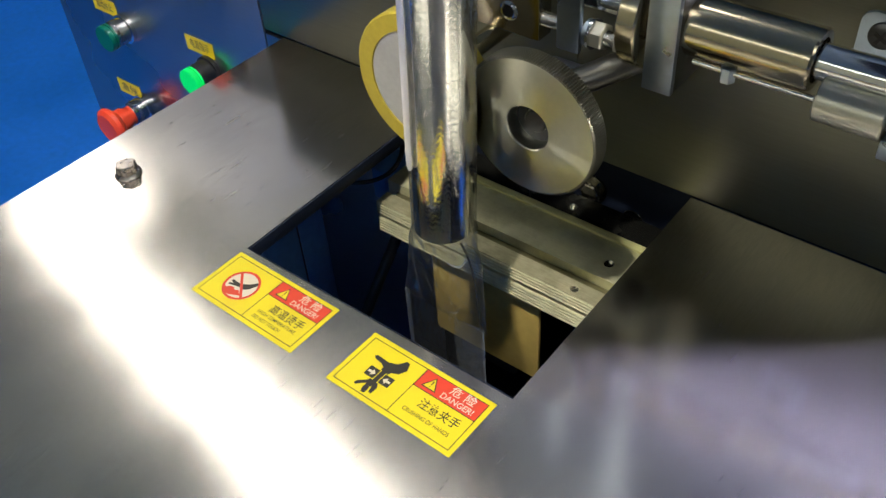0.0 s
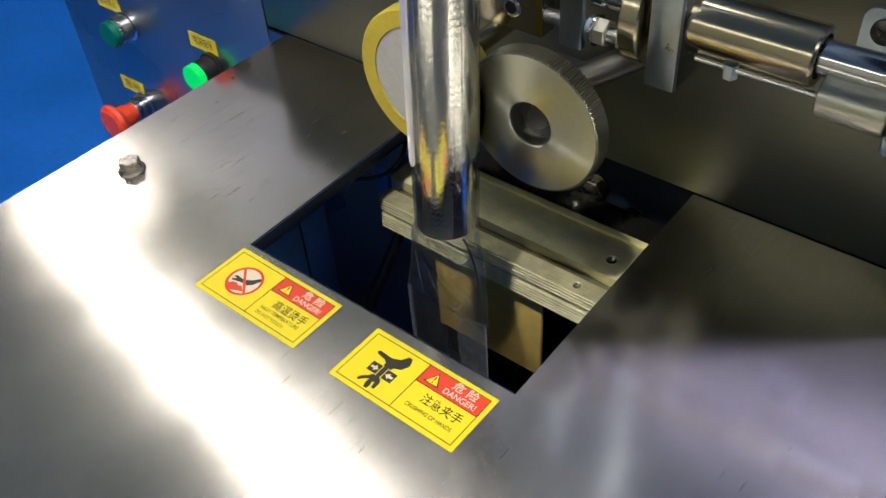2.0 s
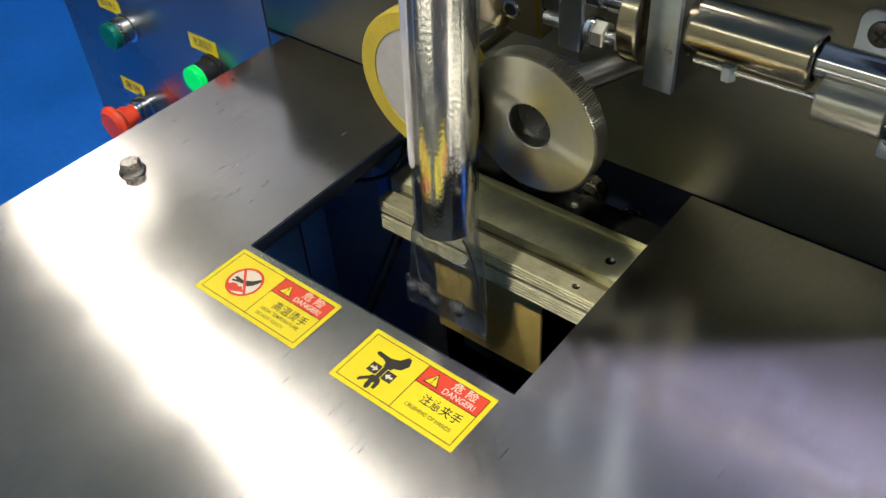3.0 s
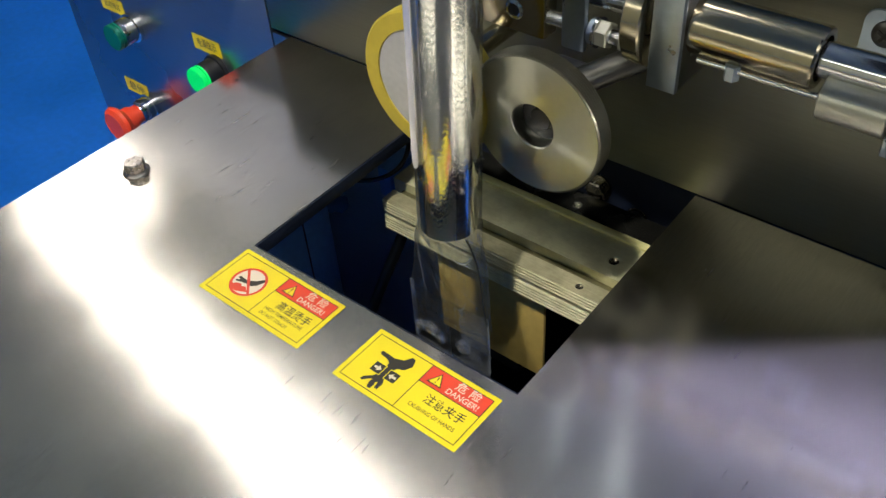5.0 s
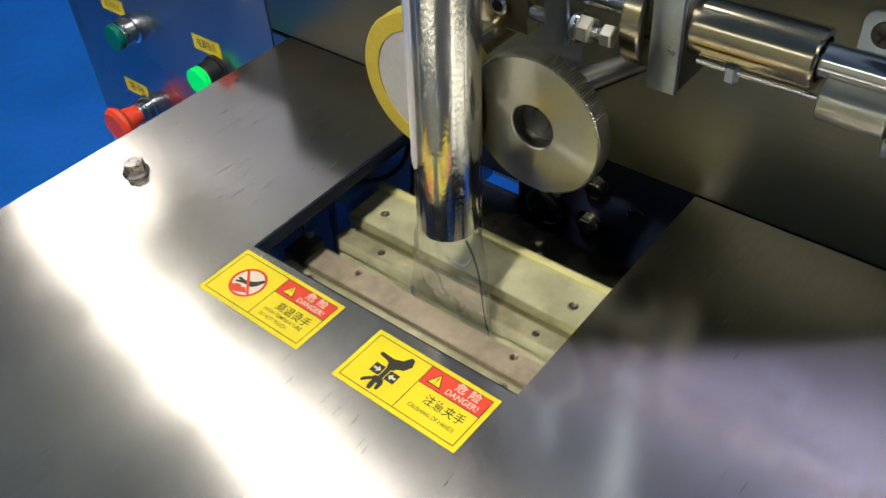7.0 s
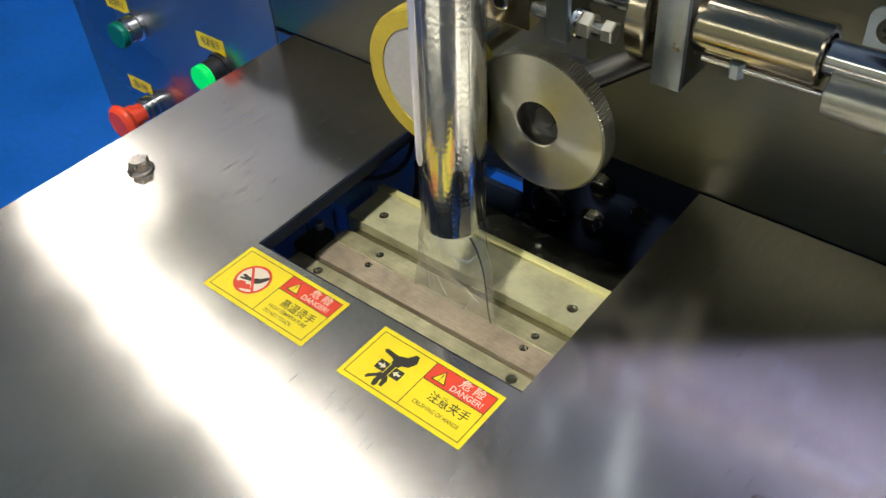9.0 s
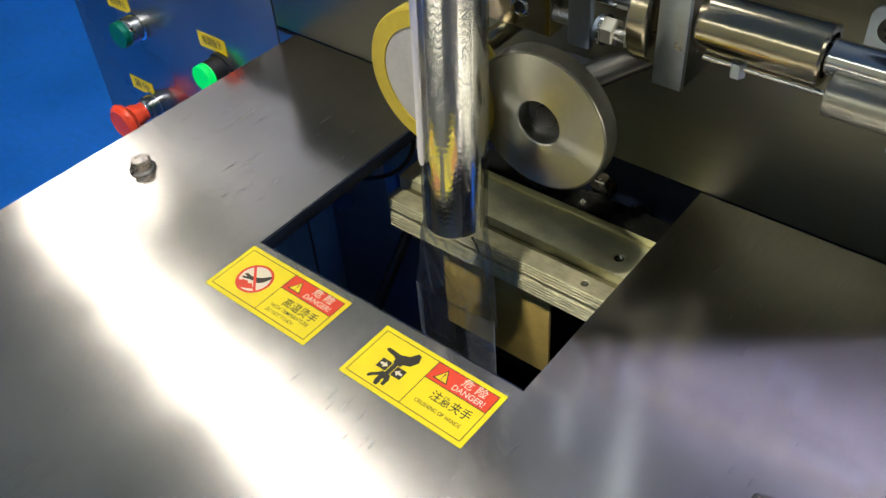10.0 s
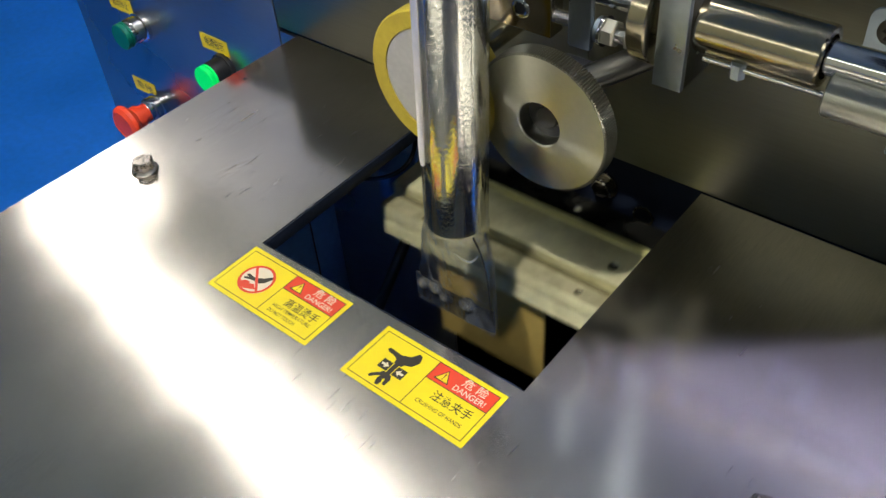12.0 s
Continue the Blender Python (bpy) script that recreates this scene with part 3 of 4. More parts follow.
    part("arm_block", box(0.020, 0.041, 0.1242, 0.136, 0.080, 0.106, 0.002), M_BLACK, t)
    part("bearing_boss", lathe([(0.0063, 0.176), (0.012, 0.176), (0.0125, 0.1765), (0.0125, BACK - 0.0006), (0.0063, BACK - 0.0006)], 32, "y", (0.054, 0, 0.098)), M_BLACK, t)
    # control panel fittings
    def button(x, z, cap_mat, cap_r, label, mush=False, lit=False):
        o = part("push_button", lathe([(0.0105, 0), (0.0145, 0), (0.0145, 0.004), (0.0125, 0.0045), (0.0125, 0.0165), (0.0115, 0.0185), (0.0, 0.0185)], 32, "-y", (x, BACK - 0.0002, z)), M_CHROME if not lit else M_BLACK, t, label)
        if mush:
            part("cap", lathe([(0.0100, 0.0187), (0.0100, 0.023), (0.0125, 0.027), (0.0125, 0.034), (cap_r - 0.002, 0.038), (cap_r, 0.041), (cap_r - 0.001, 0.0445), (cap_r * 0.75, 0.0475), (cap_r * 0.7, 0.0468), (0, 0.0475)], 40, "-y", (x, BACK, z)), cap_mat, o, "red mushroom cap")
        else:
            part("cap", lathe([(cap_r, 0.0187), (cap_r, 0.0205), (cap_r - 0.001, 0.0208), (cap_r - 0.001, 0.0214), (cap_r, 0.0217), (cap_r, 0.0255), (cap_r - 0.0008, 0.0262), (0, 0.0264)], 32, "-y", (x, BACK, z)), cap_mat, o)
    button(BTN["stop"][0], BTN["stop"][1], M_ESTOP, 0.020, "chrome collar of a red emergency stop", mush=True)
    button(BTN["lamp"][0], BTN["lamp"][1], M_GREEN, 0.0125, "black collar of a green indicator, lit", lit=True)
    button(BTN["start"][0], BTN["start"][1], M_GREENOFF, 0.0128, "chrome collar of a green push button")
    button(BTN["red"][0], BTN["red"][1], M_ESTOP, 0.0125, "black collar of a red push button", lit=True)
    return t


def build_tube(parent):
    """Forming tube, its sheet embossed with rows of small scales."""
    b = bmesh.new()
    seg, z0, z1 = 330, 0.0190, 0.300
    pitch_a, pitch_z, dz = 30, 0.0042, 0.00032
    levels = [z0 + dz * k for k in range(int(0.150 / dz))] + [0.18, 0.22, z1]
    rows = []
    for z in levels:
        ring = []
        for i in range(seg):
            a = 2 * math.pi * i / seg
            u, w = a / (2 * math.pi) * pitch_a, (z - z0) / pitch_z
            d = abs(u % 1.0 - 0.5) * 2
            f = (w + 0.55 * d + 0.5) % 1.0 - 0.5
            groove = math.exp(-(f / 0.10) ** 2) + 0.35 * math.exp(-((1 - d) / 0.14) ** 2)
            r = TR - 0.0001 - 0.000042 * groove * min(1.0, (z - z0) / 0.002) + 0.000012 * f
            ring.append(b.verts.new((tube_x(z) + r * math.cos(a), TY + r * math.sin(a), z)))
        rows.append(ring)
    for p, q in zip(rows, rows[1:]):
        for i in range(seg):
            j = (i + 1) % seg
            b.faces.new((p[i], p[j], q[j], q[i]))
    inner = [b.verts.new((tube_x(z0) + (TR - 0.0016) * math.cos(2 * math.pi * i / seg), TY + (TR - 0.0016) * math.sin(2 * math.pi * i / seg), z0)) for i in range(seg)]
    top = [b.verts.new((v.co.x + tube_x(z1) - tube_x(z0), v.co.y, z1)) for v in inner]
    for i in range(seg):
        j = (i + 1) % seg
        b.faces.new((rows[0][i], inner[i], inner[j], rows[0][j]))
        b.faces.new((inner[i], top[i], top[j], inner[j]))
    return part("forming_tube", b, M_EMBOSS, parent, "bright embossed metal forming tube")


M_EMBOSS = mat("embossed_bright_sheet", (0.78, 0.79, 0.75), 0.10, 1, 0.02, 300, bump=0.000008, mottle=0.05, mscale=40)
WR = (0.0310, 0.0870)      # knurled wheel: x, z of its axle
WL = (-0.0400, 0.0855)     # rubber wheel
RR, RL = 0.0398, 0.0440
BTN = {"stop": (-0.507, -0.155), "lamp": (-0.374, -0.0665), "start": (-0.493, -0.0605), "red": (-0.333, 0.046)}

build_machine()


def build_knurled_wheel():
    """Turned wheel with a bored hub and a knurled rim of small pyramids."""
    t = thing("film_pull_wheel", "turned steel film pull wheel with knurled rim", "wheel", pose(WR[0], 0.095, WR[1]), "film pull wheels")
    part("disc", lathe([(0.0066, 0.0118), (0.0066, 0.0095), (0.0125, 0.0095), (0.0125, 0.0006), (0.0131, 0.0), (RR - 0.0012, 0.0), (RR - 0.0006, 0.0005), (RR - 0.0006, 0.0105), (RR - 0.0012, 0.011), (0.0066, 0.0119)], 96, "y"), M_FACE, t, "concentrically turned steel disc")
    b = bmesh.new()
    n, m = 340, 12
    grid = []
    for k in range(m + 1):
        row = []
        for i in range(n):
            a = 2 * math.pi * i / n
            r = RR + (0.00040 if i % 2 else -0.00040) + (0.00012 if k % 2 else -0.00012)
            row.append(b.verts.new((r * math.cos(a), 0.0006 + 0.0098 * k / m, r * math.sin(a))))
        grid.append(row)
    for p, q in zip(grid, grid[1:]):
        for i in range(n):
            j = (i + 1) % n
            b.faces.new((p[i], p[j], q[j], q[i]))
    for row, r, y in ((grid[0], RR - 0.0012, 0.0), (grid[-1], RR - 0.0012, 0.011)):
        inn = [b.verts.new((r * math.cos(2 * math.pi * i / n), y, r * math.sin(2 * math.pi * i / n))) for i in range(n)]
        for i in range(n):
            j = (i + 1) % n
            b.faces.new((row[i], row[j], inn[j], inn[i]))
    part("knurled_rim", b, M_RIM, t, "knurled steel rim", smooth=False)
    # Axle end and bore floor coloured black for the bore's shade.
    part("axle_end", rod(0.0064, 0.0070, 0.0124, "y"), M_BLACK, t)
    part("bore_floor", lathe([(0.0065, 0.0093), (0.0124, 0.0093)], 32, "y"), M_BLACK, t)
    return t


def build_rubber_wheel():
    t = thing("film_pull_wheel", "yellow rubber tyred film pull wheel with grey hub", "wheel", pose(WL[0], 0.095, WL[1]), "film pull wheels")
    part("tyre", lathe([(0.0335, 0.0), (RL - 0.001, 0.0), (RL, 0.001), (RL, 0.011), (RL - 0.001, 0.012), (0.0335, 0.012)], 96, "y", closed=True), M_RUBBER, t, "yellow rubber tyre")
    part("hub", lathe([(0.008, 0.0008), (0.0333, 0.0008), (0.0333, 0.0112), (0.008, 0.0112)], 64, "y", closed=True), M_HUBGREY, t, "light grey hub disc")
    part("bore", rod(0.0079, 0.002, 0.0124, "y"), M_BLACK, t)
    return t


M_FACE = mat("turned_face_steel", (0.53, 0.53, 0.44), 0.28, 1, 0.04, 300, (1, 1, 1), 0.000004, 0.04, 30, aniso=0.93)
tan = M_FACE.node_tree.nodes.new("ShaderNodeTangent")
tan.direction_type, tan.axis = "RADIAL", "Y"
M_FACE.node_tree.links.new(tan.outputs[0], M_FACE.node_tree.nodes["Principled BSDF"].inputs["Tangent"])
wheel_r = build_knurled_wheel()
wheel_l = build_rubber_wheel()


# ---- the sealing jaws; the origin of each lies on the meeting plane, at the jaw's top ----
JX0, JX1 = -0.116, 0.104


def serrated(y0, side, z0, z1, n, x0, x1):
    """Fine ribs along x on a jaw's face; side is +1 or -1 for the way the face looks."""
    b = bmesh.new()
    pts = []
    for k in range(n):
        za, zb = z0 + (z1 - z0) * k / n, z0 + (z1 - z0) * (k + 1) / n
        d = (zb - za)
        pts += [(y0 - side * 0.0007, za + 0.08 * d), (y0 + side * 0.0006, za + 0.3 * d), (y0 + side * 0.0006, za + 0.7 * d), (y0 - side * 0.0007, za + 0.92 * d)]
    base = y0 - side * 0.002
    lo = [b.verts.new((x0, y, z)) for y, z in pts] + [b.verts.new((x0, base, z1)), b.verts.new((x0, base, z0))]
    hi = [b.verts.new((x1, y, z)) for y, z in pts] + [b.verts.new((x1, base, z1)), b.verts.new((x1, base, z0))]
    m = len(lo)
    for i in range(m):
        j = (i + 1) % m
        b.faces.new((lo[i], lo[j], hi[j], hi[i]))
    b.faces.new(lo)
    b.faces.new(hi[::-1])
    return b


def thread(t, holes, r, z1, deep=0.0096):
    """The thread inside each tapped hole, coloured darker for the hole's shade."""
    for x, y in holes:
        rows = [(r - 0.00005, z1 - 0.0008)]
        for k in range(7):
            z = z1 - 0.0010 - k * 0.0009
            rows += [(r - 0.00045, z - 0.0003), (r - 0.0001, z - 0.0007)]
        rows += [(r - 0.0002, z1 - deep), (0, z1 - deep + 0.0001)]
        part("tapped_thread", lathe(rows, 16, "z", (x, y, 0)), M_THREAD, t)


def build_rear_jaw():
    t = thing("sealing_jaw", "ribbed steel heat sealing jaw on a ground carrier plate", "sealing jaw", pose(0, SEAM, JZ), "sealing jaws")
    part("upper_bar", drilled(JX0, JX1, 0.0005, 0.0130, -0.0110, 0.0, [(-0.0800, 0.0066), (0.0432, 0.0066)], 0.0027), M_JAWWORN, t, smooth=False)
    part("lower_bar", box(JX0, JX1, 0.0005, 0.0130, -0.0270, -0.0140, 0.0005), M_JAW, t)
    part("cutter_slot", box(JX0 + 0.002, JX1 - 0.002, 0.004, 0.0130, -0.0139, -0.0111, 0), M_BLACK, t)
    part("rib_face", serrated(0.0005, -1, -0.0108, -0.0004, 4, JX0 + 0.0006, JX1 - 0.0006), M_JAW, t, smooth=False)
    part("rib_face", serrated(0.0005, -1, -0.0268, -0.0143, 5, JX0 + 0.0006, JX1 - 0.0006), M_JAW, t, smooth=False)
    # Darker steel strip between the bars and the carrier plate.
    part("heater_block", box(JX0 + 0.001, JX1 - 0.001, 0.0132, 0.0220, -0.0270, -0.0055, 0.0008), M_JAWDARK, t)
    part("carrier_plate", drilled(JX0 - 0.0075, JX1 - 0.004, 0.0222, 0.0565, -0.0120, 0.0015, [(-0.1030, 0.0370), (0.0497, 0.0370)], 0.0035), M_JAW, t, "pale ground carrier plate", smooth=False)
    thread(t, [(-0.0800, 0.0066), (0.0432, 0.0066)], 0.0027, 0.0)
    thread(t, [(-0.1030, 0.0370), (0.0497, 0.0370)], 0.0035, 0.0015)
    thread(t, [(0.0000, 0.0725)], 0.0030, -0.0005)
    # A raised edge catching light, put into the strip's pale colour.
    part("edge_strip", box(JX0 - 0.0090, JX1 - 0.004, 0.0545, 0.0605, 0.0017, 0.0042, 0.0010), M_LIT_EDGE, t, "edge strip coloured pale where it catches light")
    part("back_bar", drilled(JX0 + 0.02, JX1 - 0.004, 0.0607, 0.0860, -0.0180, -0.0005, [(0.0000, 0.0725)], 0.0030), M_BARDARK, t, "dark oiled rear bar", smooth=False)
    part("guide_board", box(-0.075, 0.0165, 0.0080, 0.0110, -0.110, -0.0272, 0.0006), M_TAN, t, "tan board under the jaw")
    part("slide_block", box(JX1 - 0.004, JX1 + 0.008, 0.010, 0.055, -0.0375, -0.0120, 0.001), M_BLACK, t)
    part("slide_block", box(JX0 - 0.038, JX0 - 0.025, 0.036, 0.066, -0.0375, -0.0100, 0.0015), M_NAVY, t, "blue painted slide block")
    return t


def build_front_jaw():
    t = thing("sealing_jaw", "worn steel heat sealing jaw, pinkish reflection coloured into its top", "sealing jaw", pose(0, SEAM, JZ), "sealing jaws")
    part("upper_bar", drilled(JX0, JX1, -0.0185, -0.0005, -0.0110, 0.0, [(-0.0800, -0.0048), (0.0429, -0.0048)], 0.0027), M_JAWPINK, t, "jaw bar with a pinkish reflection put into its colour", smooth=False)
    part("lower_bar", box(JX0, JX1, -0.0165, -0.0005, -0.0270, -0.0140, 0.0005), M_JAW, t)
    part("rib_face", serrated(-0.0005, 1, -0.0108, -0.0004, 4, JX0 + 0.0006, JX1 - 0.0006), M_JAW, t, smooth=False)
    part("rib_face", serrated(-0.0005, 1, -0.0268, -0.0143, 5, JX0 + 0.0006, JX1 - 0.0006), M_JAW, t, smooth=False)
    part("heater_block", box(JX0 + 0.001, JX1 - 0.001, -0.0205, -0.0187, -0.0270, -0.0030, 0.0008), M_JAWDARK, t)
    part("carrier_plate", drilled(JX0 - 0.012, JX1 - 0.004, -0.0480, -0.0207, -0.0120, -0.0020, [(-0.1055, -0.0266), (0.0497, -0.0266)], 0.0036), M_JAWWORN, t, smooth=False)
    for x in (JX0 - 0.008, JX1 + 0.002):
        part("slide_block", box(x - 0.006, x + 0.006, -0.045, -0.012, -0.0375, -0.0125, 0.001), M_BLACK, t)
    thread(t, [(-0.0800, -0.0048), (0.0429, -0.0048)], 0.0027, 0.0)
    thread(t, [(-0.1055, -0.0266), (0.0497, -0.0266)], 0.0036, -0.0020)
    part("stop_block", box(JX0 - 0.0205, JX0 - 0.0055, -0.0185, 0.006, -0.014, 0.000, 0.001), M_BLACK, t)
    part("stud", hexhead(0.006, 0, 0.005, "z", (JX0 - 0.0155, 0.003, 0.0002)), M_ZINC, t)
    return t


# Jaw steel with a pinkish lamp reflection put into its colour.
M_JAWPINK = mat("pink_reflection_steel", (0.50, 0.415, 0.30), 0.34, 0.6, 0.14, 90, (1, 10, 10), 0.00005, 0.30, 30, rvar=0.08, stain=0.55)
jaw_rear = build_rear_jaw()
jaw_front = build_front_jaw()


# ---- the vertical sealer beside the tube, which slides along x ----
def build_sealer():
    t = thing("vertical_sealer", "steel clamp block with threaded stop bolt and flat zinc bar", "clamp", pose(0, 0, 0))
    part("clamp_block", box(-0.0330, 0.0078, 0.140, 0.152, 0.1070, 0.20, 0.0008), M_TURN, t)
    part("socket_screw", lathe([(0.0036, -0.001), (0.0036, 0.0008), (0.0044, 0.0012), (0.0056, 0.0004), (0.0058, 0)], 24, "-y", (-0.0115, 0.1399, 0.1197)), M_CHROME, t)
    # Black disc stands in for the dark inside the socket.
    part("socket_recess", lathe([(0, 0.0002), (0.0038, 0.0002)], 6, "-y", (-0.0115, 0.1399, 0.1197)), M_BLACK, t)
    # threaded bolt
    prof = [(0, 0.004)]
    x = 0.004
    while x < 0.058:
        prof += [(0.0034, x), (0.0040, x + 0.0005)]
        x += 0.001
    prof.append((0, x))
    part("stop_bolt", lathe(prof, 24, "x", (0, 0.1445, 0.1190)), M_CHROME, t, "threaded steel bolt")
    part("flat_bar", box(0.0197, 0.0338, 0.1370, 0.1415, 0.1085, 0.26, 0.0016), M_ZINC, t, "zinc plated flat bar")
    part("washer", lathe([(0.0042, 0.0372), (0.0082, 0.0372), (0.0082, 0.0388), (0.0042, 0.0388)], 28, "x", (0, 0.1445, 0.1190)), M_CHROME, t)
    part("collar", lathe([(0.0042, 0.0342), (0.0070, 0.0342), (0.0070, 0.0370), (0.0042, 0.0370)], 28, "x", (0, 0.1445, 0.1190)), M_ZINC, t)
    part("nut", hexhead(0.0125, 0.0390, 0.0455, "x", (0, 0.1445, 0.1190)), M_SATIN, t)
    part("bolt_head", hexhead(0.0105, 0.0520, 0.0580, "x", (0, 0.1445, 0.1190)), M_SATIN, t)
    return t


sealer = build_sealer()


# ---- film ----
FR = TR + 0.0010     # film's radius on the tube
FLAT = 0.0325        # half the flat width


def ring_at(s):
    """Outline of the film tube, from round (s = 0) to flat (s = 1): half width, half depth."""
    return FR + (FLAT - FR) * s ** 0.8, FR * (1 - s) + 0.0006


def build_sleeve():
    """Film round the tube and the neck where it flattens towards the jaws."""
    t = thing("film_tube", "clear plastic film drawn over the forming tube", "film")
    seg = 72
    b = bmesh.new()
    rows = []
    for z, s in [(0.30, 0), (0.2, 0), (0.1, 0), (0.04, 0), (0.019, 0.0)] + [(0.019 - (0.019 - JZ + 0.004) * k / 24, k / 24) for k in range(1, 25)]:
        wx, wy = ring_at(min(1, s))
        row = []
        for i in range(seg):
            a = 2 * math.pi * i / seg
            wob = (0.0030 * noise.noise(Vector((math.cos(a) * 2.2 + 5, math.sin(a) * 2.2, z * 45))) + 0.0012 * noise.noise(Vector((math.cos(a) * 6, math.sin(a) * 6, z * 90 + 3)))) * (1 if s else 0.12) * (1 - s * s)
            row.append(b.verts.new((tube_x(z) + (wx + wob) * math.cos(a), TY + (SEAM - TY) * s + (wy + wob) * math.sin(a), z)))
        rows.append(row)
    for p, q in zip(rows, rows[1:]):
        for i in range(seg):
            j = (i + 1) % seg
            b.faces.new((p[i], p[j], q[j], q[i]))
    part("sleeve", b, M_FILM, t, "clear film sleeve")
    # the dark welded line down the film
    b = bmesh.new()
    last = None
    for k in range(25):
        s = k / 24
        z = 0.019 - (0.019 - JZ + 0.004) * s
        wx, wy = ring_at(s)
        pair = []
        for da in (-0.035, 0.035):
            a = radians(-22 + 6 * math.sin(s * 5)) + da
            pair.append(b.verts.new((tube_x(z) + (wx + 0.0006) * math.cos(a), TY + (SEAM - TY) * s + (wy + 0.0006) * math.sin(a), z)))
        if last:
            b.faces.new((last[0], last[1], pair[1], pair[0]))
        last = pair
    part("seal_line", b, M_LINE, t, "dark welded line")
    # pale ribbons painted for highlights on the neck's wrinkles: start and end angle, start and end share of the way
    # down, bow, width
    for a0, a1, s0, s1, bow, wd in ((-66, -22, 0.10, 0.16, 0.09, 0.020), (-66, -52, 0.12, 0.46, -0.02, 0.016), (-60, -40, 0.55, 0.70, 0.03, 0.014),
                                    (-128, -120, 0.05, 0.95, 0.03, 0.022), (22, 34, 0.02, 0.96, 0.00, 0.020), (-104, -92, 0.42, 0.86, 0.05, 0.020), (-80, -58, 0.90, 0.72, 0.06, 0.018)):
        w = bmesh.new()
        last = None
        for k in range(15):
            u = k / 14
            sh = s0 + (s1 - s0) * u + bow * math.sin(u * math.pi)
            half = wd * math.sin(u * math.pi) ** 0.7 / 2 + 0.001
            pair = []
            for e in (-1, 1):
                q = min(0.99, max(0.0, sh + e * half * (0.4 if abs(s1 - s0) > 0.3 else 1.0)))
                z = 0.019 - (0.019 - JZ + 0.004) * q
                wx, wy = ring_at(q)
                ang = radians(a0 + (a1 - a0) * u) + e * half * (1.0 if abs(s1 - s0) > 0.3 else 0.1)
                pair.append(w.verts.new((tube_x(z) + (wx + 0.0009) * math.cos(ang), TY + (SEAM - TY) * q + (wy + 0.0009) * math.sin(ang), z)))
            if last:
                w.faces.new((last[0], last[1], pair[1], pair[0]))
            last = pair
        part("wrinkle", w, M_WRINKLE_SHINE, t, "wrinkle highlight painted as a pale film ribbon")
    # rounded guide tongue beside the tube
    b = bmesh.new()
    cols = []
    for i in range(9):
        u = i / 8 * 2 - 1
        a = radians(-121 + 15 * u)
        z0 = 0.065 + 0.006 * (1 - math.sqrt(max(0, 1 - u * u)))
        cols.append([(b.verts.new((tube_x(z) + r * math.cos(a), TY + r * math.sin(a), z))) for r in (FR + 0.0006, FR + 0.0012) for z in (z0, 0.30)])
    for p, q in zip(cols, cols[1:]):
        for i, j in ((0, 1), (1, 3), (3, 2), (2, 0)):
            b.faces.new((p[i], p[j], q[j], q[i]))
    for c in (cols[0], cols[-1]):
        b.faces.new((c[0], c[1], c[3], c[2]))
    part("guide_tongue", b, M_TONGUE, t, "polished rounded guide tongue")
    # back fin that the wheels grip
    part("seal_fin", box(TX - 0.0002, TX + 0.0002, TY + FR, TY + FR + 0.016, 0.02, 0.30, 0), M_FILM, t)
    return t


build_sleeve()
BANDS = 5
BAND_H = 0.0190


